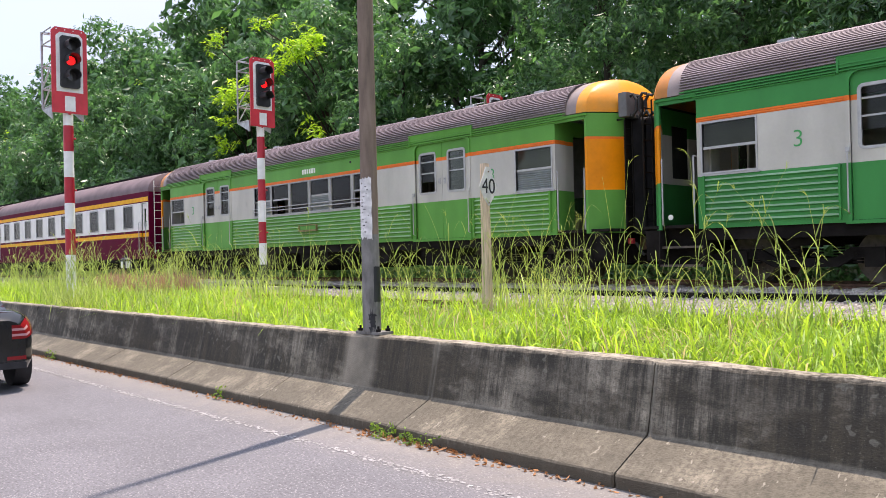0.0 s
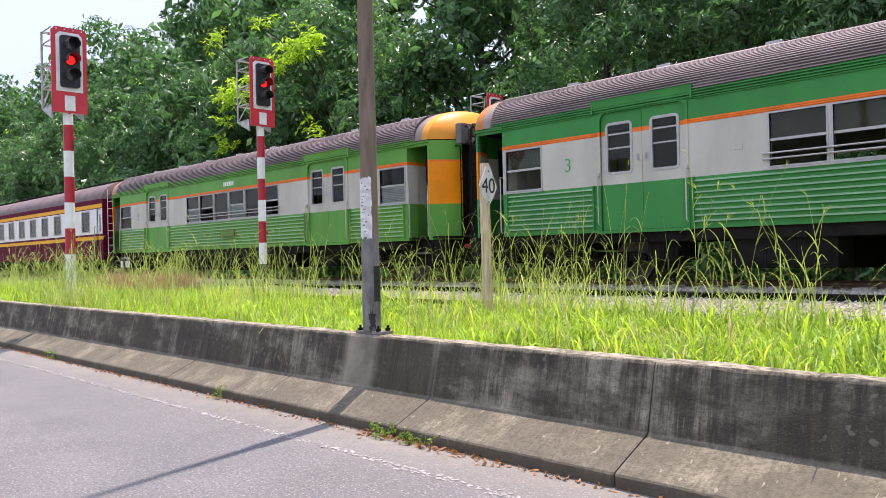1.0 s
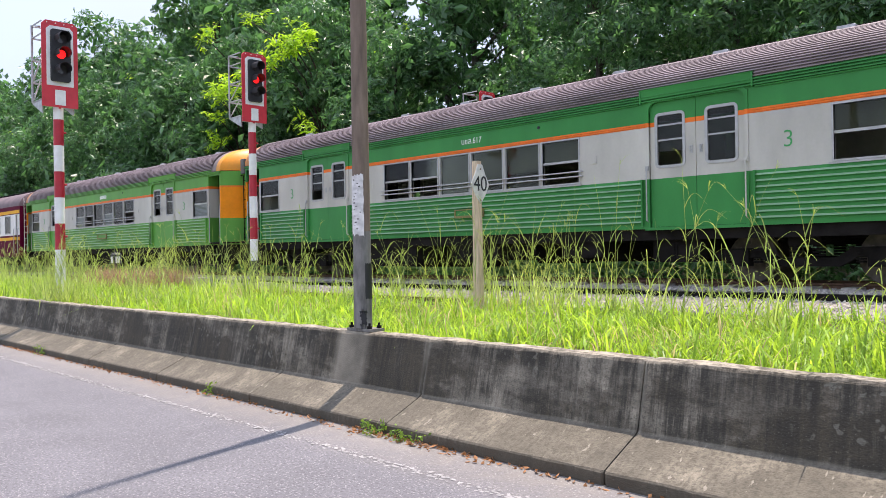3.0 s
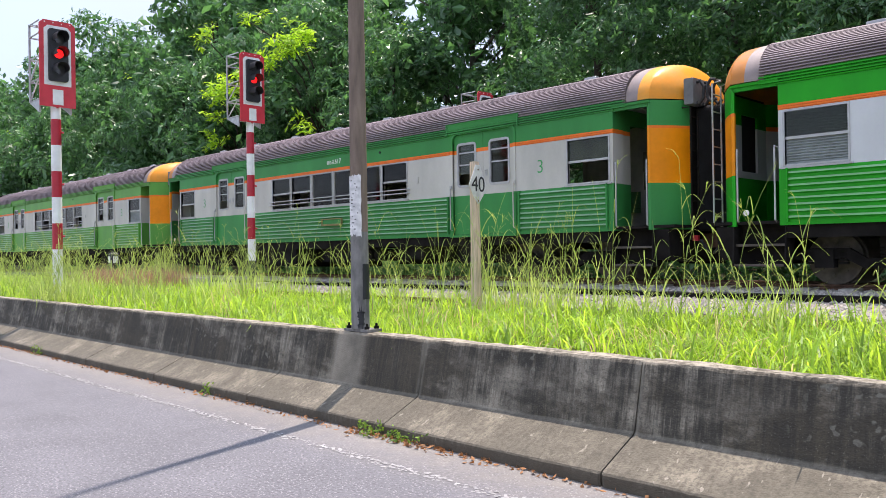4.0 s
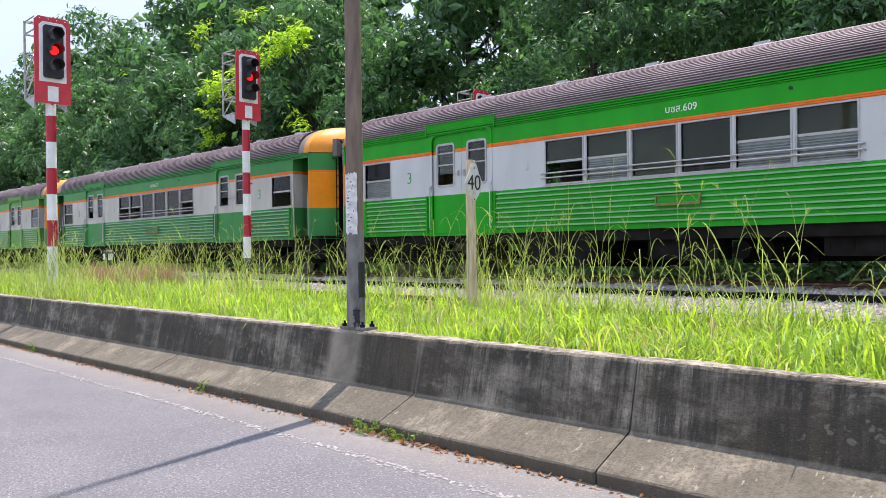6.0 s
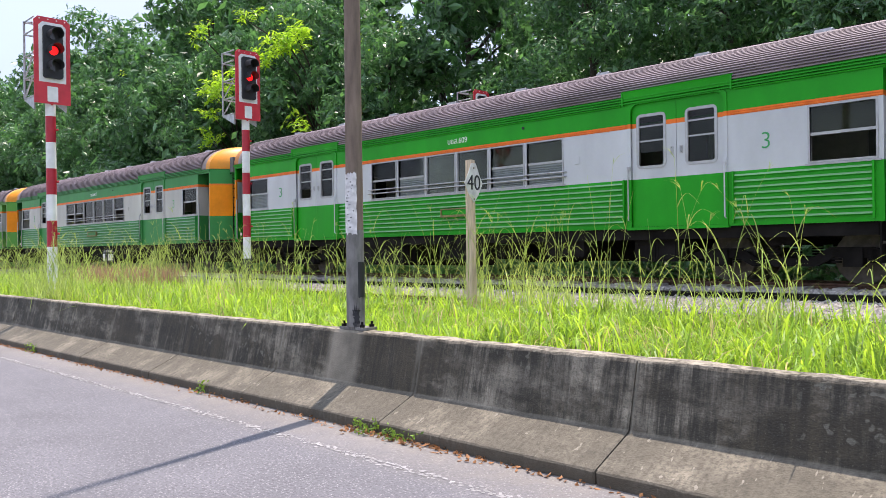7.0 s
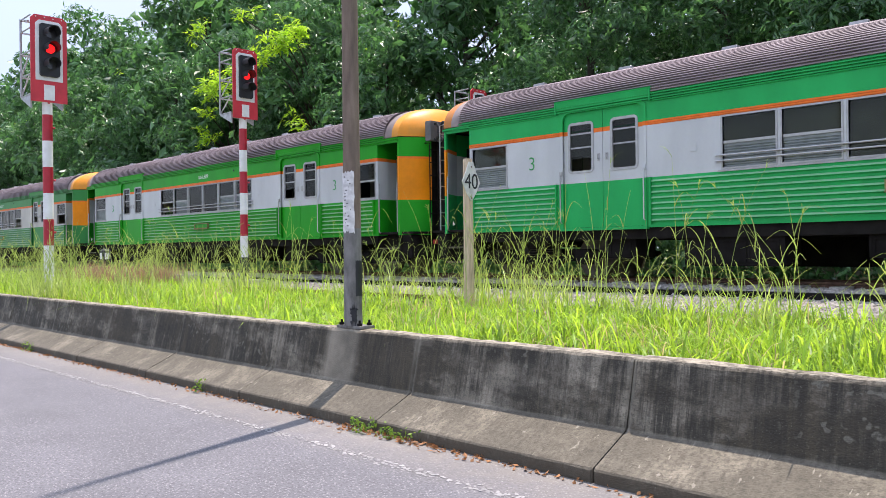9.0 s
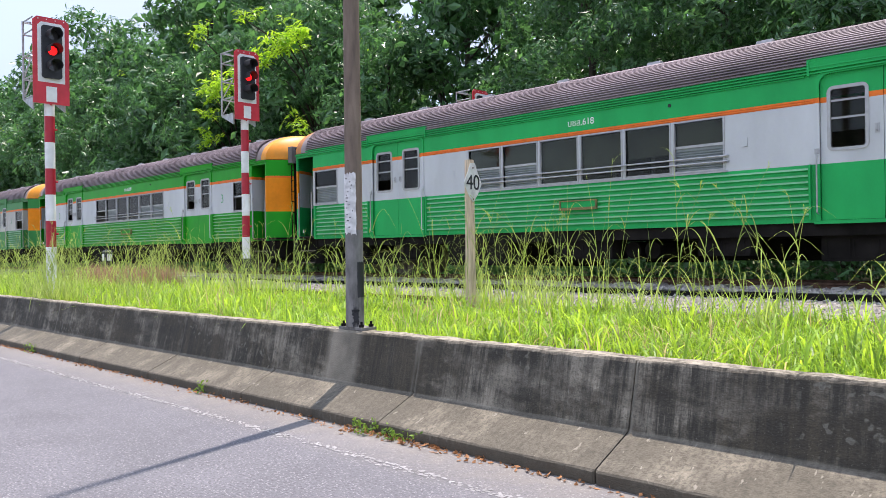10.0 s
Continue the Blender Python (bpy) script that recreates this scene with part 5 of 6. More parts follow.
    extrude(bm, [(-0.55, zb + 0.13), (0.0, zb + 0.13), (0.0, zb - 0.12)], "y", -0.31, -0.28)
    extrude(bm, [(-0.55, zb + 0.13), (0.0, zb + 0.13), (0.0, zb - 0.12)], "y", 0.28, 0.31)
    box(bm, -0.55, 0.0, -0.30, 0.30, zb + 0.11, zb + 0.14)
    part("platform", bm, GALVANISED, sig, "small grey steel platform")
    bm = bmesh.new()
    box(bm, -0.35, 0.35, -0.35, 0.35, -0.45, -0.05)
    part("footing", bm, PALE_CONCRETE, sig, "pale concrete footing")
    sig.matrix_basis = pose(x, y, base)
    return sig


def build_pole():
    pole = tagged(new("street_pole"), "tall tapered brown and grey pole bolted on the barrier", "pole")
    bm = bmesh.new()
    tube(bm, [(0, 0, 1.02), (0, 0, 2.8), (0, 0, 4.6)], 0.090, 20, r1=0.078)
    part("upper_shaft", bm, POLE_UPPER, pole, "weathered brown upper shaft", smooth=True)
    bm = bmesh.new()
    tube(bm, [(0, 0, 4.58), (0, 0, 8.0), (0, 0, 12.0)], 0.060, 16, r1=0.024)
    part("top_shaft", bm, POLE_UPPER, pole, "slender tapering top shaft", smooth=True)
    bm = bmesh.new()
    tube(bm, [(0, 0, 0.03), (0, 0, 0.55), (0, 0, 1.02)], 0.095, 20, r1=0.091)
    part("lower_shaft", bm, POLE_LOWER, pole, "grey painted lower shaft", smooth=True)
    bm = bmesh.new()
    box(bm, -0.19, 0.19, -0.066, 0.125, 0.0, 0.028)
    bmesh.ops.bevel(bm, geom=bm.edges[:], offset=0.006, segments=1)
    plate = part("base_plate", bm, POLE_LOWER, pole, "grey steel base plate")
    for x in (-0.145, 0.145):
        for y in (-0.035, 0.09):
            bm = bmesh.new()
            tube(bm, [(x, y, 0.028), (x, y, 0.055)], 0.026, 6)
            tube(bm, [(x, y, 0.055), (x, y, 0.085)], 0.012, 8)
            part("bolt", bm, DARK_STEEL, plate)

    def wrap(name, z0, z1, a0, a1, mat, r, label, torn=0.0, seed=1):
        rnd = random.Random(seed)
        bm = bmesh.new()
        n, k = 14, 12
        grid = []
        for j in range(k + 1):
            row = []
            for i in range(n + 1):
                e = torn * rnd.uniform(-1, 1) if i in (0, n) else 0
                f = torn * 0.25 * rnd.uniform(-1, 1) if j in (0, k) else 0
                a = radians(a0 + (a1 - a0) * i / n + e * 40)
                row.append(bm.verts.new((r * math.cos(a), r * math.sin(a), z0 + (z1 - z0) * j / k + f)))
            grid.append(row)
        for a, b in zip(grid, grid[1:]):
            for i in range(n):
                bm.faces.new((a[i], a[i + 1], b[i + 1], b[i]))
        part(name, bm, mat, pole, label, smooth=True)
    wrap("poster", 0.98, 1.60, 228, 336, PAPER, 0.0935, "torn white paper poster", 0.07, 5)
    wrap("black_patch", 0.33, 0.69, 338, 405, BLACK_PAINT, 0.0965, "black painted patch", 0.02, 2)
    wrap("black_mark", 0.06, 0.22, 310, 345, BLACK_PAINT, 0.0975, "small black smear", 0.3, 9)
    rnd = random.Random(12)
    for i in range(16):
        bm = bmesh.new()
        z, a = 1.04 + 0.033 * i, radians(rnd.uniform(268, 318))
        r = 0.0945
        da, dz = rnd.uniform(0.04, 0.16), rnd.uniform(0.006, 0.016)
        quad(bm, [(r * math.cos(a - da), r * math.sin(a - da), z), (r * math.cos(a + da), r * math.sin(a + da), z), (r * math.cos(a + da), r * math.sin(a + da), z + dz), (r * math.cos(a - da), r * math.sin(a - da), z + dz)])
        part("faded_print", bm, BLACK_PAINT if i % 3 else POLE_LOWER, pole)
    pole.matrix_basis = pose(-6.38, 5.125, 0.80)


def build_speed_post():
    post = tagged(new("speed_post"), "pale timber post with a white diamond speed sign", "speed sign")
    bm = bmesh.new()
    prof = [(-0.055, -0.055), (0.055, -0.055), (0.055, 0.055), (-0.055, 0.055)]
    rnd = random.Random(6)
    rings = []
    for i in range(9):
        z = -0.3 + 2.40 * i / 8
        k = 1 - 0.12 * i / 8
        rings.append([bm.verts.new((a * k + rnd.uniform(-0.004, 0.004), b * k + rnd.uniform(-0.004, 0.004), z)) for a, b in prof])
    for a, b in zip(rings, rings[1:]):
        for j in range(4):
            bm.faces.new((a[j], a[(j + 1) % 4], b[(j + 1) % 4], b[j]))
    bm.faces.new(rings[-1])
    bm.faces.new(rings[0])
    part("timber", bm, POST_WOOD, post, "weathered pale square timber")
    bm = bmesh.new()
    extrude(bm, [(0.0, 1.48), (0.11, 1.60), (0.205, 1.76), (0.11, 1.92), (0.05, 2.05), (-0.05, 2.05), (-0.11, 1.92), (-0.205, 1.76), (-0.11, 1.60)], "x", 0.056, 0.066)
    plate = part("sign_plate", bm, SIGN_WHITE, post, "aged white diamond plate")
    words("40", 0.31, BLACK_PAINT, plate, pose(0.068, 0, 1.76, 90, 0, 90), "black numerals")
    for z in (1.53, 1.98):
        bm = bmesh.new()
        tube(bm, [(0.066, 0, z), (0.074, 0, z)], 0.012, 6)
        part("bolt", bm, RAIL_STEEL, plate)
    post.matrix_basis = pose(-7.79, 8.4, 0.80, 0, 0, 4)


def build_trackside():
    ind = tagged(new("point_indicator"), "small black and white trackside point indicator", "trackside signal")
    bm = bmesh.new()
    tube(bm, [(0, 0, -0.3), (0, 0, 0.75)], 0.045, 10)
    part("stem", bm, BLACK_PAINT, ind)
    bm = bmesh.new()
    extrude(bm, rounded(-0.13, 0.13, -0.13, 0.13, 0.04), "z", 0.60, 0.90)
    tube(bm, [(0, 0, 0.90), (0, 0, 0.96)], 0.16, 14, r1=0.10)
    tube(bm, [(0, 0, 0.96), (0, 0, 1.03)], 0.05, 10)
    body = part("lamp_body", bm, BLACK_PAINT, ind, "black lamp housing")
    bm = bmesh.new()
    box(bm, 0.13, 0.136, -0.07, 0.07, 0.64, 0.84)
    part("white_face", bm, WHITE_PAINT, body)
    bm = bmesh.new()
    box(bm, -0.07, 0.07, -0.136, -0.13, 0.64, 0.84)
    part("white_face", bm, WHITE_PAINT, body)
    ind.matrix_basis = pose(-24.4, 9.95, 0.78)
    for x, y, z, w, d, h, lab in ((-17.6, 9.1, 0.78, 0.35, 0.5, 0.30, "pale concrete cable box in the grass"), (-21.4, 10.6, 0.78, 0.7, 0.5, 0.28, "weathered concrete block beside the track"),
                                  (-25.3, 10.8, 0.78, 0.9, 0.5, 0.30, "weathered concrete block beside the track")):
        bm = bmesh.new()
        box(bm, -w, w, -d / 2, d / 2, -0.1, h)
        bmesh.ops.bevel(bm, geom=bm.edges[:], offset=0.02, segments=1)
        tagged(link("concrete_block", bm, PALE_CONCRETE), lab, "concrete block").matrix_basis = pose(x, y, z, 0, 0, 3)


def build_car():
    """A dark saloon driving away along the road; its nose points to -x."""
    car = tagged(new("saloon_car"), "black saloon car with red tail lamps driving away", "car")
    half = [(0.0, 0.66), (0.05, 0.72), (0.14, 0.77), (0.30, 0.82), (0.6, 0.85), (2.0, 0.865), (3.6, 0.85), (4.2, 0.78), (4.4, 0.60)]

    def width(x):
        return float(np.interp(x, [h[0] for h in half], [h[1] for h in half]))
    low = [(0.0, 0.32), (0.04, 0.30), (0.5, 0.24), (3.8, 0.22), (4.3, 0.26), (4.4, 0.34)]
    belt = [(0.0, 0.90), (0.06, 0.97), (0.2, 1.01), (0.6, 1.03), (1.6, 0.96), (3.2, 0.92), (4.1, 0.78), (4.4, 0.62)]
    bm = bmesh.new()
    rows = []
    for i in range(45):
        x = 4.4 * i / 44
        w = width(x)
        z0, z1 = float(np.interp(x, *zip(*low))), float(np.interp(x, *zip(*belt)))
        ring = []
        for fz, fw in ((0, 0.93), (0.15, 0.99), (0.45, 1.0), (0.7, 0.985), (0.86, 0.93), (0.95, 0.84), (1.0, 0.72)):
            z = z0 + (z1 - z0) * fz
            for wx in (0.74, 3.30):
                if abs(x - wx) < 0.36 and fz < 0.5:
                    z = max(z, 0.30 + math.sqrt(max(0, 0.36 ** 2 - (x - wx) ** 2)) * (1 if fz < 0.3 else 1.02))
            ring.append((w * fw, z))
        full = [(-a, b) for a, b in ring] + [(0, ring[-1][1] + 0.02)] + [(a, b) for a, b in ring[::-1]]
        rows.append([bm.verts.new((-x, a, b)) for a, b in full])
    for a, b in zip(rows, rows[1:]):
        for j in range(len(a) - 1):
            bm.faces.new((a[j], a[j + 1], b[j + 1], b[j]))
        bm.faces.new((a[-1], a[0], b[0], b[-1]))
    bm.faces.new(rows[0])
    bm.faces.new(rows[-1])
    part("body", bm, CAR_BLACK, car, "glossy black body", smooth=True)
    cab = [(0.30, 1.0), (1.15, 1.40), (1.8, 1.46), (2.5, 1.42), (3.35, 0.96)]
    bm = bmesh.new()
    rows = [[bm.verts.new((-x, y, z)) for y, z in ((-0.70, 0.95), (-0.69, max(0.97, z - 0.42)), (-0.55, max(0.98, z - 0.06)), (0, z), (0.55, max(0.98, z - 0.06)), (0.69, max(0.97, z - 0.42)), (0.70, 0.95))] for x, z in cab]
    for a, b in zip(rows, rows[1:]):
        for j in range(6):
            bm.faces.new((a[j], a[j + 1], b[j + 1], b[j]))
    bm.faces.new(rows[0])
    bm.faces.new(rows[-1])
    part("cabin_glass", bm, CAR_GLASS, car, "dark tinted glass", smooth=True)
    bm = bmesh.new()
    rows = [[bm.verts.new((-x, y, z + 0.012)) for y, z in ((-0.585, z - 0.04), (-0.3, z - 0.01), (0, z), (0.3, z - 0.01), (0.585, z - 0.04))] for x, z in ((1.15, 1.40), (1.8, 1.46), (2.5, 1.42))]
    for a, b in zip(rows, rows[1:]):
        for j in range(4):
            bm.faces.new((a[j], a[j + 1], b[j + 1], b[j]))
    part("roof_panel", bm, CAR_BLACK, car, smooth=True)
    for s in (-1, 1):
        def skin(x, f, off):
            """A point on the rounded rear corner, a little proud of the body."""
            z0, z1 = float(np.interp(x, *zip(*low))), float(np.interp(x, *zip(*belt)))
            fw = float(np.interp(f, (0.45, 0.7, 0.86, 0.95, 1.0), (1.0, 0.985, 0.93, 0.84, 0.72)))
            return (-x + off * 0.5, s * (width(x) * fw + off), z0 + (z1 - z0) * f)

        def patch(bm, x0, x1, f0, f1, off, slant=0.0):
            grid = [[bm.verts.new(skin(max(0.0, x0 + (x1 - x0) * i / 6 - slant * j), f0 + (f1 - f0) * j / 4, off)) for i in range(7)] for j in range(5)]
            back = [bm.verts.new((g.co.x, s * 0.50, g.co.z)) for g in (grid[0][0], grid[4][0])]
            for p, q in zip(grid, grid[1:]):
                for i in range(6):
                    bm.faces.new((p[i], p[i + 1], q[i + 1], q[i]))
            bm.faces.new([back[0], *[g[0] for g in grid], back[1]])
        bm = bmesh.new()
        patch(bm, 0.0, 0.40, 0.60, 0.90, 0.012)
        lamp = part("tail_lamp", bm, TAIL_RED, car, "red tail lamp", smooth=True)
        for f0, f1 in ((0.66, 0.71), (0.78, 0.83)):
            bm = bmesh.new()
            patch(bm, 0.0, 0.04, f0, f1, 0.018)
            part("lamp_insert", bm, TAIL_CLEAR, lamp)
        bm = bmesh.new()
        box(bm, -0.04, 0.012, *sorted((s * 0.44, s * 0.66)), 0.41, 0.455)
        part("reflector", bm, TAIL_RED, car, "red bumper reflector")
    bm = bmesh.new()
    box(bm, -0.1, 0.015, -0.66, 0.66, 0.30, 0.38)
    bmesh.ops.bevel(bm, geom=bm.edges[:], offset=0.01, segments=1)
    part("bumper_trim", bm, BLACK_RUBBER, car)
    for x in (-0.74, -3.30):
        for s in (-1, 1):
            bm = bmesh.new()
            tube(bm, [(0, -0.10, 0), (0, -0.08, 0), (0, 0.08, 0), (0, 0.10, 0)], 0.30, 28)
            w = part("wheel", bm, BLACK_RUBBER, car, "black tyre on alloy rim", smooth=True)
            w.matrix_basis = pose(x, s * 0.76, 0.30)
            bm = bmesh.new()
            tube(bm, [(0, s * 0.095, 0), (0, s * 0.108, 0)], 0.2, 20)
            part("rim", bm, GALVANISED, w)
    car.matrix_basis = pose(-10.82, 2.47, 0.0)
    return car


build_signal(-16.6, 5.66, 0.75, 6.29, 0.10)
build_signal(-17.2, 10.42, 0.96, 6.56)
build_signal(-15.6, 17.2, 0.80, 6.25)
build_pole()
build_speed_post()
build_trackside()
CAR = build_car()


# ---- plants ----
def mesh_object(name, vs, fs, mat, parent=None):
    me = bpy.data.meshes.new(name)
    me.from_pydata(vs, [], fs)
    me.materials.append(mat)
    ob = new(name, me)
    if parent:
        ob.parent = parent
    return ob


def leaves_at(centres, count, spread, size, rnd):
    """Folded diamond leaves scattered round clump centres: arrays of vertices and faces."""
    n = len(centres) * count
    c = np.repeat(np.asarray(centres), count, axis=0) + rnd.normal(0, 1, (n, 3)) * spread
    d = rnd.normal(0, 1, (n, 3)) + np.array([0, 0, -0.5])
    d /= np.linalg.norm(d, axis=1, keepdims=True)
    s = np.cross(d, rnd.normal(0, 1, (n, 3)) + np.array([0, 0, 0.9]))
    s /= np.linalg.norm(s, axis=1, keepdims=True)
    k = size * rnd.uniform(0.6, 1.3, (n, 1))
    nm = np.cross(d, s)
    v = np.stack([c - d * k * 0.5, c + s * k * 0.24 + nm * k * 0.07, c + d * k * 0.5, c - s * k * 0.24 + nm * k * 0.07], axis=1).reshape(-1, 3)
    i = np.arange(n)[:, None] * 4
    f = np.concatenate([i + np.array([[0, 1, 2]]), i + np.array([[0, 2, 3]])], axis=0)
    return v, f


def rosettes(centres, axes, count, size, rnd):
    """Twig ends: narrow leaves spreading round an axis and drooping, each lying flat to it."""
    n = len(centres) * count
    c, o = np.repeat(np.asarray(centres), count, axis=0), np.repeat(np.asarray(axes), count, axis=0)
    o = o / np.linalg.norm(o, axis=1, keepdims=True)
    d = np.cross(o, rnd.normal(0, 1, (n, 3)))
    d /= np.linalg.norm(d, axis=1, keepdims=True)
    d = d + o * rnd.uniform(-0.25, 0.6, (n, 1)) + np.array([0, 0, -0.35])
    d /= np.linalg.norm(d, axis=1, keepdims=True)
    s = np.cross(d, o + rnd.normal(0, 0.35, (n, 3)))
    s /= np.linalg.norm(s, axis=1, keepdims=True)
    nm = np.cross(s, d)
    k = size * rnd.uniform(0.6, 1.25, (n, 1))
    c = c + rnd.normal(0, 0.07, (n, 3))
    v = np.stack([c, c + d * k * 0.45 + s * k * 0.17 + nm * k * 0.05, c + d * k - nm * k * 0.08, c + d * k * 0.45 - s * k * 0.17 + nm * k * 0.05], axis=1).reshape(-1, 3)
    i = np.arange(n)[:, None] * 4
    return v, np.concatenate([i + np.array([[0, 1, 2]]), i + np.array([[0, 2, 3]])], axis=0)


def build_tree(seed, height, radius, clumps, young, leaf=0.27):
    rnd, py = np.random.default_rng(seed), random.Random(seed)
    tree = tagged(new("tree"), "tall leafy green tree behind the railway", "tree", "trees behind the railway")
    bm = bmesh.new()
    lean = (py.uniform(-0.4, 0.4), py.uniform(-0.4, 0.4))
    tube(bm, [(0, 0, -0.3), (0.05, 0, height * 0.15), (lean[0] * 0.5, lean[1] * 0.5, height * 0.4), (lean[0], lean[1], height * 0.85)], 0.30, 10, r1=0.07)
    tips = []
    for i in range(16 if clumps < 1000 else 10):
        z = height * py.uniform(0.12, 0.72)
        a = py.uniform(0, math.tau)
        r = radius * py.uniform(0.55, 0.95) * (1.0 - 0.35 * z / height)
        p0 = Vector((lean[0] * z / height, lean[1] * z / height, z))
        p2 = Vector((r * math.cos(a), r * math.sin(a), z + height * py.uniform(0.08, 0.2)))
        tube(bm, [p0, p0.lerp(p2, 0.5) + Vector((0, 0, 0.4)), p2], 0.075, 6, r1=0.02)
        tips.append(p2)
    part("trunk", bm, BARK, tree, "grey-brown trunk and limbs", smooth=True)
    heads = [(*p2, py.uniform(0.8, 1.5)) for p2 in tips]
    for _ in range(46 if clumps < 1000 else 80):
        z = height * py.uniform(0.14, 0.97)
        w = radius * (1.05 - 0.75 * max(0, z / height - 0.45) / 0.55) * py.random() ** 0.35
        a = py.uniform(0, math.tau)
        heads.append((w * math.cos(a), w * math.sin(a), z, py.uniform(0.7, 1.6)))
    hs = np.array(heads)
    pick = rnd.choice(len(hs), int(clumps * 4.4), p=hs[:, 3] ** 2 / (hs[:, 3] ** 2).sum())
    out = rnd.normal(0, 1, (len(pick), 3)) + np.array([0, 0, 0.45])
    out /= np.linalg.norm(out, axis=1, keepdims=True)
    cs = hs[pick, :3] + out * hs[pick, 3:4] * rnd.uniform(0.72, 1.06, (len(pick), 1)) * np.array([1, 1, 0.8])
    v, f = rosettes(cs, out, 8, leaf, rnd)
    # coarse dark leaves fill the inside of each head
    inner = 44 if clumps < 1000 else 60
    v2, f2 = leaves_at(hs[:, :3], inner, hs[:, 3].repeat(inner)[:, None] * (0.42 if clumps < 1000 else 0.34), leaf * 2.0 if clumps < 1000 else leaf * 1.4, rnd)
    v, f = np.concatenate([v, v2]), np.concatenate([f, f2 + len(v)])
    tagged(mesh_object("crown", v.tolist(), f.tolist(), FOLIAGE, tree), "dense dark-green glossy leaves")
    if young:
        pick = rnd.choice(len(hs), young * 10)
        up = np.tile([0, 0, 1.0], (len(pick), 1)) + rnd.normal(0, 0.4, (len(pick), 3))
        v, f = rosettes(hs[pick, :3] + up * hs[pick, 3:4] * 0.9, up, 9, 0.27, rnd)
        tagged(mesh_object("young_leaves", v.tolist(), f.tolist(), YOUNG_FOLIAGE, tree), "bright yellow-green young leaves")
    return tree


def build_woods():
    """Low leafy trees in front, taller ones behind; to the east the tall ones stand alone."""
    py = random.Random(21)
    low = [build_tree(11, 10.5, 3.5, 520, 0), build_tree(12, 12.0, 3.7, 560, 0), build_tree(13, 11.2, 3.6, 540, 1)]
    tall = [build_tree(1, 17.0, 4.8, 290, 0, 0.33), build_tree(2, 18.5, 5.0, 300, 0, 0.33), build_tree(3, 16.0, 4.6, 280, 0, 0.33)]
    grove = [build_tree(14, 16.5, 4.4, 1050, 0, 0.225), build_tree(15, 17.5, 4.6, 1080, 0, 0.225), build_tree(16, 16.0, 4.3, 1030, 0, 0.225)]
    back = [build_tree(4, 17.5, 5.2, 190, 0, 0.38), build_tree(8, 16.5, 5.0, 190, 0, 0.38)]
    spots = []
    x = -42.0
    while x > -128:
        spots.append((low, x, 21.6 + py.uniform(-0.8, 0.8), 1.0))
        x -= py.uniform(4.0, 5.2)
    spots += [(low, -25.0, 21.8, 0.9)]
    x = 13.0
    while x > -132:
        spots.append((grove if x > -22 else tall, x + py.uniform(-0.6, 0.6), (24.4 if x > -22 else 26.0) + py.uniform(-1.0, 1.0), 0.98 if x > -22 else 1.15 if x > -48 else 1.13))
        x -= py.uniform(4.2, 5.2) if x > -25 else py.uniform(6.0, 7.5)
    x = 6.0
    while x > -140:
        spots.append((back, x + py.uniform(-1, 1), 32.5 + py.uniform(-1.5, 1.5), 1.15))
        x -= py.uniform(4.5, 6.0) if x > -30 else py.uniform(8.5, 11)
    spots = [p for p in spots if p[0] is low or abs(p[1] + 0.8725 * p[2]) > 1.3]
    used = set()
    for kinds, x, y, size in spots:
        k = py.choice(kinds)
        m = pose(x, y, 0.6, 0, 0, py.uniform(0, 360))
        s = size * py.uniform(0.94, 1.06)
        if k not in used:
            used.add(k)
            k.matrix_basis = m
        else:
            t = copy_thing(k, m)
            t.scale = (s, s, s)


def build_young_boughs():
    """One tree of the row carries fresh yellow-green shoots on the side towards the road."""
    rnd, py = np.random.default_rng(31), random.Random(31)
    for k, (tx, shoots) in enumerate(((-30.5, ((-27.3, 10.7, 0.30, 9), (-28.0, 10.6, 0.3, 9), (-28.7, 10.4, 0.35, 9), (-29.7, 10.1, 0.35, 8), (-32.1, 9.6, 0.4, 10), (-31.3, 12.3, 0.3, 5), (-26.9, 7.0, 0.35, 4))),
                                      (-37.2, ((-34.2, 9.3, 0.40, 12), (-33.4, 9.4, 0.3, 6), (-34.6, 7.2, 0.3, 6), (-35.5, 12.5, 0.35, 6), (-34.4, 8.4, 0.3, 4))))):
        tree = build_tree(5 + k, 12.6, 4.0, 700, 0)
        tree.matrix_basis = pose(tx, 22.2, 0.6)
        cs = np.array([(x - tx + py.gauss(0, r), -3.2 + py.gauss(0, 0.3), z - 0.6 + py.gauss(0, r * 0.7)) for x, z, r, n in shoots for _ in range(n * 2)])
        up = rnd.normal(0, 0.45, (len(cs), 3)) + np.array([0, -0.3, 1.0])
        v, f = rosettes(cs, up, 10, 0.30, rnd)
        tagged(mesh_object("young_leaves", v.tolist(), f.tolist(), YOUNG_FOLIAGE, tree), "bright yellow-green young leaves")
        # the boughs that bear them
        bm = bmesh.new()
        for x, z, r, n in shoots:
            tube(bm, [(0, 0, max(z - 3.5, 1.5)), ((x - tx) * 0.6, -1.6, z - 1.6), (x - tx, -3.2, z - 0.8)], 0.06, 6, r1=0.02)
        part("bough", bm, BARK, tree, smooth=True)


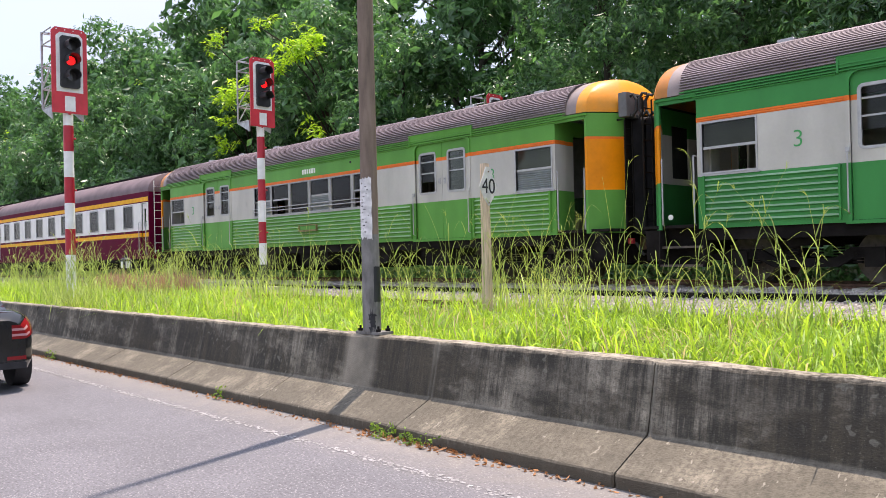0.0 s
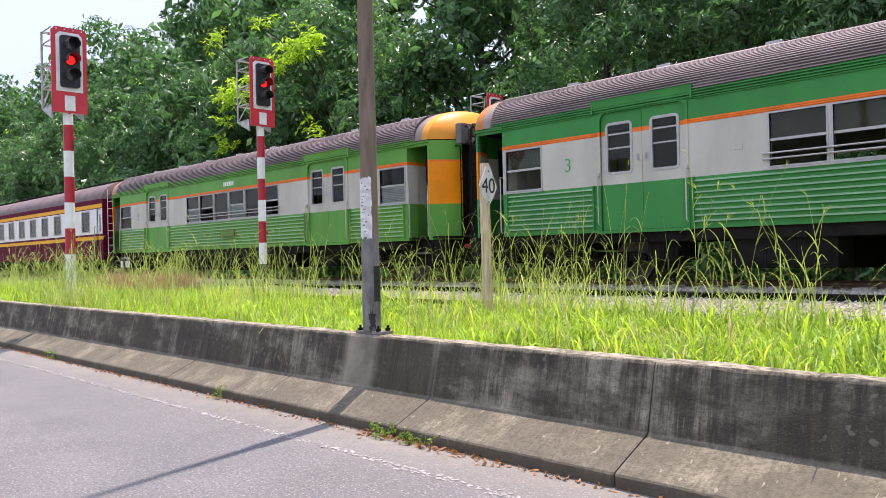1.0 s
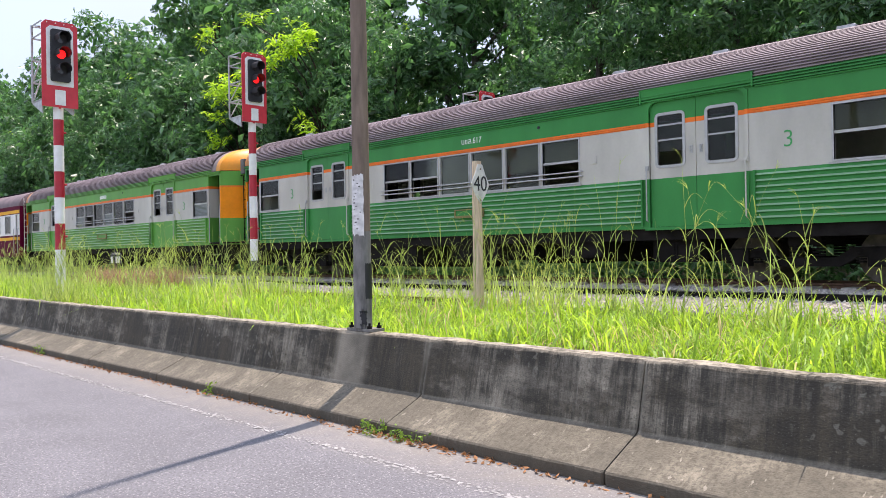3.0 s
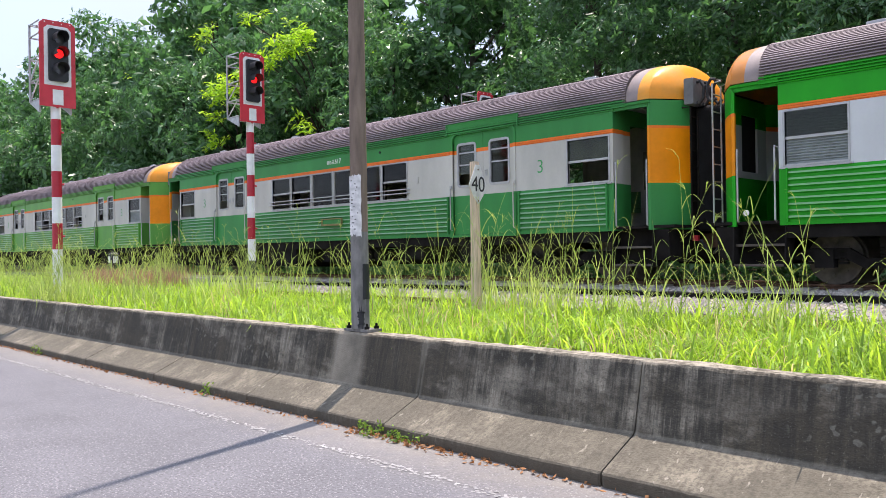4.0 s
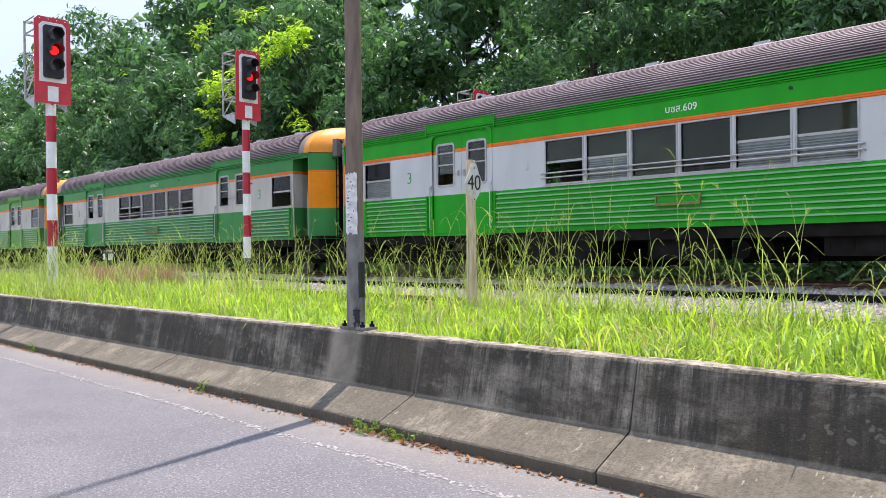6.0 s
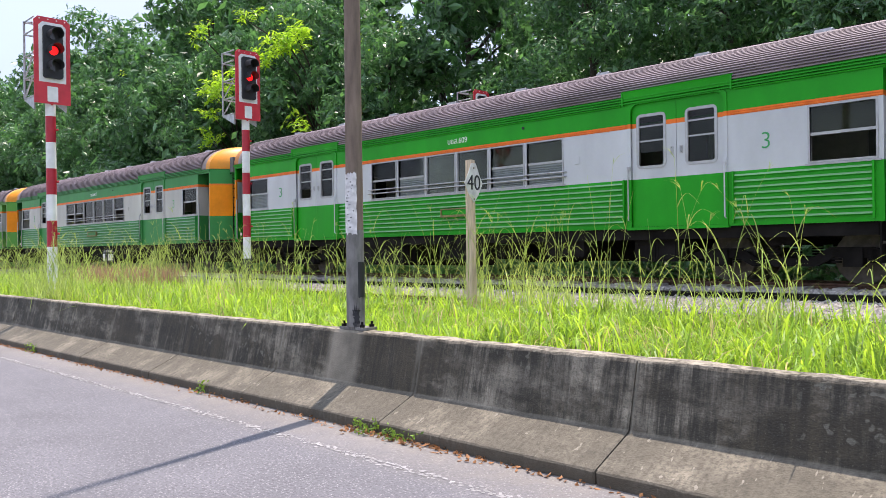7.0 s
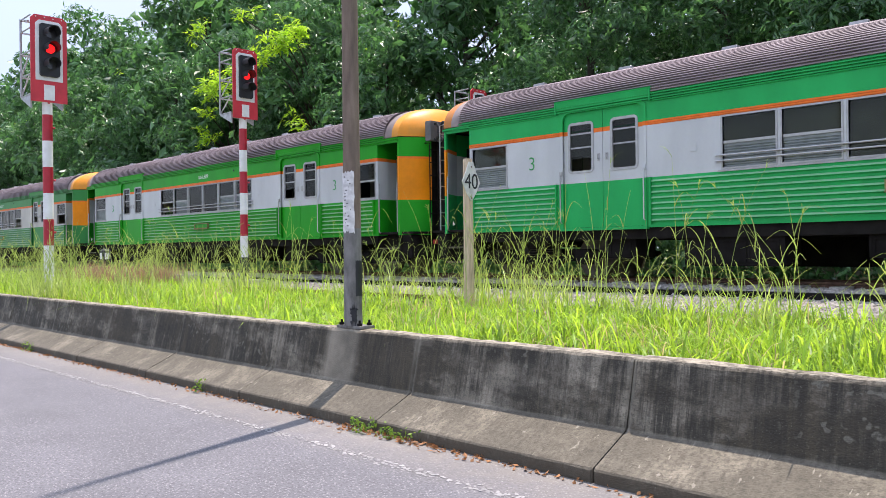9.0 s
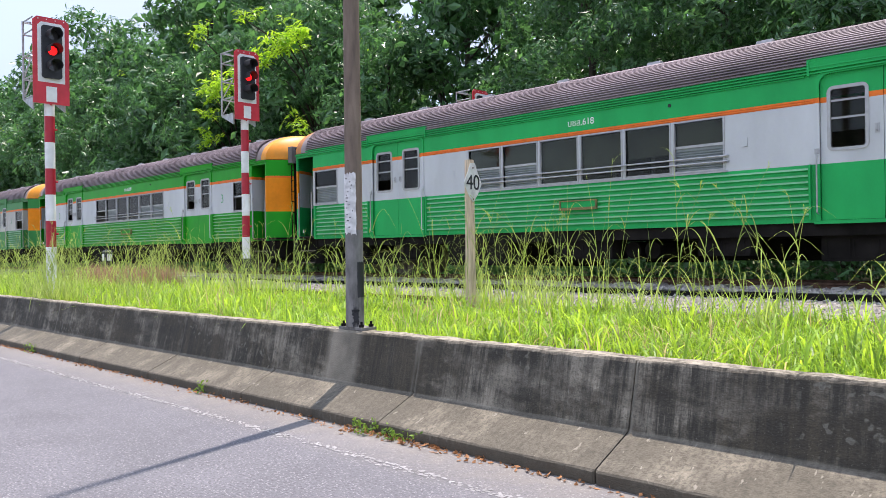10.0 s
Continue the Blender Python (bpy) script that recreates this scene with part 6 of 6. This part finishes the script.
def build_bushes():
    rnd = np.random.default_rng(9)
    cs = []
    for i in range(4600):
        x = rnd.uniform(-110, 14)
        cs.append((x, 18.3 + abs(rnd.normal(0, 1.0)) + 0.6 * math.sin(x * 0.7), 0.75 + 2.4 * rnd.random() ** 1.5))
    v, f = leaves_at(cs, 20, 0.28, 0.22, rnd)
    far = [(rnd.uniform(-150, 40), 37 + rnd.uniform(0, 3), 0.4 + 6.5 * rnd.random()) for _ in range(3600)]
    v2, f2 = leaves_at(far, 12, 0.5, 0.75, rnd)
    f = np.concatenate([f, f2 + len(v)])
    v = np.concatenate([v, v2])
    tagged(mesh_object("undergrowth", v.tolist(), f.tolist(), FOLIAGE), "leafy bushes and undergrowth below the trees", "undergrowth", kind="stuff")


def blades(points, heights, widths, bend, rnd, segs=3):
    """Tapered bent grass blades."""
    n = len(points)
    p = np.asarray(points)
    a = rnd.uniform(0, math.tau, n)
    d = np.stack([np.cos(a), np.sin(a), np.zeros(n)], 1)
    s = np.stack([-np.sin(a), np.cos(a), np.zeros(n)], 1)
    b = (rnd.uniform(0.15, 1.0, n) * bend)[:, None]
    h, w = heights[:, None], widths[:, None]
    v = []
    for i in range(segs + 1):
        t = i / segs
        c = p + np.array([0, 0, 1.0]) * h * (t - 0.42 * b * t ** 2.3) + d * h * b * 0.62 * t ** 1.8
        k = w * (0.55 + 1.5 * t - 2.0 * t * t)
        v += [c - s * k, c + s * k] if i < segs else [c]
    m = 2 * segs + 1
    v = np.stack(v, 1).reshape(-1, 3)
    i = np.arange(n)[:, None] * m
    f = []
    for q in range(segs - 1):
        f += [i + np.array([[2 * q, 2 * q + 1, 2 * q + 3]]), i + np.array([[2 * q, 2 * q + 3, 2 * q + 2]])]
    f.append(i + np.array([[2 * segs - 2, 2 * segs - 1, 2 * segs]]))
    return v, np.concatenate(f, 0)


def verge_height(y):
    return np.interp(y, [5.16, 6.0, 7.5, 9.0, 12.0], [0.56, 0.60, 0.68, 0.72, 0.78])


def build_grass():
    rnd = np.random.default_rng(5)
    vs, fs, off = [], [], 0
    for x0, x1, n, h, w in ((-14, 3.5, 46000, 0.30, 0.0068), (-32, -14, 22000, 0.42, 0.010), (-90, -32, 12000, 0.45, 0.021)):
        x = rnd.uniform(x0, x1, n)
        y = 5.25 + 3.9 * rnd.random(n) ** 0.9
        clump = np.array([noise.noise((a * 0.8, b * 0.8, 3)) for a, b in zip(x, y)])
        gravel = (y > 8.0 + 0.9 * clump) & (rnd.random(n) < 0.6)
        hh = h * (0.75 + 0.6 * clump) * rnd.uniform(0.45, 1.35, n)
        keep = (hh > 0.07) & ~gravel
        pts = np.stack([x, y, verge_height(y)], 1)[keep]
        v, f = blades(pts, hh[keep], np.full(keep.sum(), w) * rnd.uniform(0.4, 1.5, keep.sum()), 1.75, rnd, 4)
        vs.append(v)
        fs.append(f + off)
        off += len(v)
    n = 13000
    x, y = rnd.uniform(-34, 3.5, n), 5.3 + 3.9 * rnd.random(n)
    keep = np.array([noise.noise((a * 0.7, b * 0.7, 8)) for a, b in zip(x, y)]) > -0.1
    pts = np.stack([x, y, verge_height(y)], 1)[keep]
    v, f = blades(pts, rnd.uniform(0.30, 0.62, keep.sum()), rnd.uniform(0.005, 0.013, keep.sum()), 2.0, rnd, 5)
    vs.append(v)
    fs.append(f + off)
    tagged(mesh_object("grass", np.concatenate(vs).tolist(), np.concatenate(fs).tolist(), GRASS), "bright sunlit green grass on the verge", "grass", kind="stuff")


STANDS = [(-1.3, 7.6), (-1.75, 7.9), (-1.0, 8.1), (-5.4, 8.3), (-5.9, 8.0), (-7.4, 8.2), (-8.3, 8.3), (-9.3, 8.1), (-10.4, 7.9), (-12.0, 8.2), (-4.2, 8.3), (-3.2, 8.0)]


def build_tall_grass():
    """Arching stems with long leaves and fingered seed heads."""
    rnd, py = np.random.default_rng(7), random.Random(7)
    pts, hs, ws = [], [], []
    sv, sf = [], []

    def stem(knots, w0, w1):
        path = []
        for i in range(len(knots) - 1):
            a, b, c, d = knots[max(i - 1, 0)], knots[i], knots[i + 1], knots[min(i + 2, len(knots) - 1)]
            for t in (0.0, 0.34, 0.67):
                path.append(b + (c - a) * (0.5 * t) + (a * 2 - b * 5 + c * 4 - d) * (0.5 * t * t) + (b * 3 - a - c * 3 + d) * (0.5 * t ** 3))
        path.append(knots[-1])
        for a in (0, 1):
            k = len(sv)
            for i, p in enumerate(path):
                w = w0 + (w1 - w0) * i / (len(path) - 1)
                e = Vector((w, 0, 0)) if a else Vector((0, w, 0))
                sv.extend([tuple(p - e), tuple(p + e)])
            for i in range(len(path) - 1):
                sf.append((k + 2 * i, k + 2 * i + 1, k + 2 * i + 3, k + 2 * i + 2))
    for c in range(400):
        x = py.uniform(-20, 2.5) if c > 180 else py.uniform(-34, -16) if c > 80 else py.uniform(-75, -30)
        y = py.choice((py.uniform(7.4, 8.8), py.uniform(8.4, 9.6), py.uniform(8.6, 10.0)))
        if x < -12 and py.random() < 0.45:
            y = py.uniform(6.2, 9.0)
        if c < 40:
            x, y = (py.uniform(-16.7, -15.2), py.uniform(5.3, 5.75)) if c < 22 else (py.uniform(-19.5, -13), py.uniform(5.4, 6.6))
        z = float(verge_height(y))
        big = 0.78 + 0.85 * noise.noise((x * 0.40, y * 0.5, 9))
        if c < 40:
            big = 0.95 if c < 22 else 0.75
        if c >= 388:
            x, y = STANDS[c - 388][0] + py.gauss(0, 0.05), STANDS[c - 388][1]
            z, big = float(verge_height(y)), 1.12
        if big < 0.55:
            continue
        for _ in range(py.randint(6, 16)):
            pts.append((x + py.gauss(0, 0.13), y + py.gauss(0, 0.13), z))
            hs.append(py.uniform(0.45, 1.05) * big)
            ws.append(py.uniform(0.004, 0.0105))
        for _ in range(py.choice((1, 2, 2, 3, 4)) if c < 388 else 6):
            a, h, lean = py.uniform(0, math.tau), py.uniform(0.8, 1.75) * big, py.uniform(0.03, 0.40)
            p = Vector((x + py.gauss(0, 0.14), y + py.gauss(0, 0.14), z))
            d = Vector((math.cos(a), math.sin(a), 0))
            path = [p + Vector((0, 0, h * (t - 0.25 * lean * t ** 3))) + d * lean * h * t * t for t in (0, 0.25, 0.5, 0.7, 0.85, 1.0)]
            stem(path, 0.0034, 0.0016)
            for t in (1, 2, 3):
                if py.random() < 0.7:
                    aa, q = py.uniform(0, math.tau), path[t]
                    e = Vector((math.cos(aa), math.sin(aa), 0))
                    n = py.uniform(0.25, 0.60)
                    droop = py.uniform(0.05, 0.42)
                    stem([q, q + e * n * 0.18 + Vector((0, 0, n * 0.36)), q + e * n * 0.45 + Vector((0, 0, n * 0.52)), q + e * n * 0.85 + Vector((0, 0, n * droop))], 0.0075, 0.001)
            if py.random() < 0.6:
                for _ in range(py.randint(2, 5)):
                    aa, n = py.uniform(0, math.tau), py.uniform(0.08, 0.20)
                    e = Vector((math.cos(aa), math.sin(aa), 0)) * 0.6 + d * 0.7
                    q = path[-1]
                    stem([q, q + e * n * 0.4 + Vector((0, 0, n * 0.5)), q + e * n * 0.85 + Vector((0, 0, n * 0.6))], 0.003, 0.0022)
    v, f = blades(pts, np.array(hs) * 0.92, np.array(ws), 1.05, rnd, 6)
    tagged(mesh_object("tall_grass_leaves", v.tolist(), f.tolist(), TALL_GRASS), "arching blades of tall trackside grass", "tall grass", kind="stuff")
    tagged(mesh_object("tall_grass_stems", sv, sf, TALL_GRASS), "tall pale grass stems with fingered seed heads", "tall grass", kind="stuff")
    # straw-coloured dead blades and tangled seed heads among the green
    n = 2400
    sx, sy = rnd.uniform(-16, 3.5, n), 5.4 + 3.2 * rnd.random(n)
    near = np.array([noise.noise((a * 0.9, b * 0.7, 21)) for a, b in zip(sx, sy)]) > 0.08
    spots = np.stack([sx, sy, verge_height(sy)], 1)[near]
    k = len(spots)
    v, f = blades(spots, rnd.uniform(0.2, 0.6, k), rnd.uniform(0.003, 0.008, k), 1.9, rnd, 4)
    tagged(mesh_object("straw_grass", v.tolist(), f.tolist(), STRAW), "pale straw-coloured dead grass among the green", "dry grass", kind="stuff")
    # pinkish dry seed grass
    pts = [(py.gauss(c[0], c[2]), py.gauss(c[1], 0.25)) for c in ((-20.6, 8.3, 0.8), (-18.0, 8.6, 0.5), (-22.0, 8.6, 0.8), (-19.2, 8.5, 0.6)) for _ in range(900)]
    pts = [(x, y, float(verge_height(y))) for x, y in pts]
    n = len(pts)
    v, f = blades(pts, rnd.uniform(0.35, 0.85, n), rnd.uniform(0.004, 0.008, n), 0.8, rnd, 3)
    tagged(mesh_object("dry_grass", v.tolist(), f.tolist(), DRY_GRASS), "pinkish-brown dry seed grass", "dry grass", kind="stuff")


def build_kerb_weeds():
    rnd, py = np.random.default_rng(11), random.Random(11)
    for x, r, n in ((-5.35, 0.11, 11), (-5.0, 0.07, 7), (-8.35, 0.05, 5), (-14.0, 0.06, 5)):
        cs = [(x + py.gauss(0, r), 4.42 + py.gauss(0, 0.03), 0.03 + abs(py.gauss(0, 0.05))) for _ in range(n)]
        v, f = leaves_at(cs, 10, 0.026, 0.042, rnd)
        tagged(mesh_object("weed", v.tolist(), f.tolist(), WEED), "small green weed at the barrier foot", "weed", kind="stuff")
    cs = [(py.uniform(-20, 2), 4.44 + py.gauss(0, 0.035), 0.008) for _ in range(800)] + [(py.gauss(-5.0, 0.5), 4.43 + py.gauss(0, 0.045), 0.01) for _ in range(160)]
    v, f = leaves_at(cs, 1, 0.01, 0.055, rnd)
    v[:, 2] = np.clip(v[:, 2], 0.003, 0.03)
    tagged(mesh_object("leaf_litter", v.tolist(), f.tolist(), DEAD_LEAF), "dry brown leaves along the barrier foot", "leaf litter", kind="stuff")


build_woods()
build_young_boughs()
build_bushes()
build_grass()
build_tall_grass()
build_kerb_weeds()


# ---- what moves ----
def motions():
    times = [i * 0.5 for i in range(21)]
    for shift, car in TRAIN:
        walk(car, [(t, pose(train_at(t) + shift, TRACK_Y, RAIL_Z)) for t in times])
        for bogie in [o for o in car.children if o.name.startswith("bogie")]:
            for w in bogie.children:
                seat = w.matrix_basis.translation.copy()
                rows = []
                for i in range(101):
                    turn = (train_at(i / 10) - train_at(0)) / 0.42
                    rows.append((i / 10, Matrix.Translation(seat) @ Matrix.Rotation(turn, 4, "Y")))
                walk(w, rows)
    walk(CAR, [(t, pose(-10.82 - 9.0 * t, 2.47, 0.0)) for t in (0.0, 2.5, 5.0, 7.5, 10.0)])


motions()
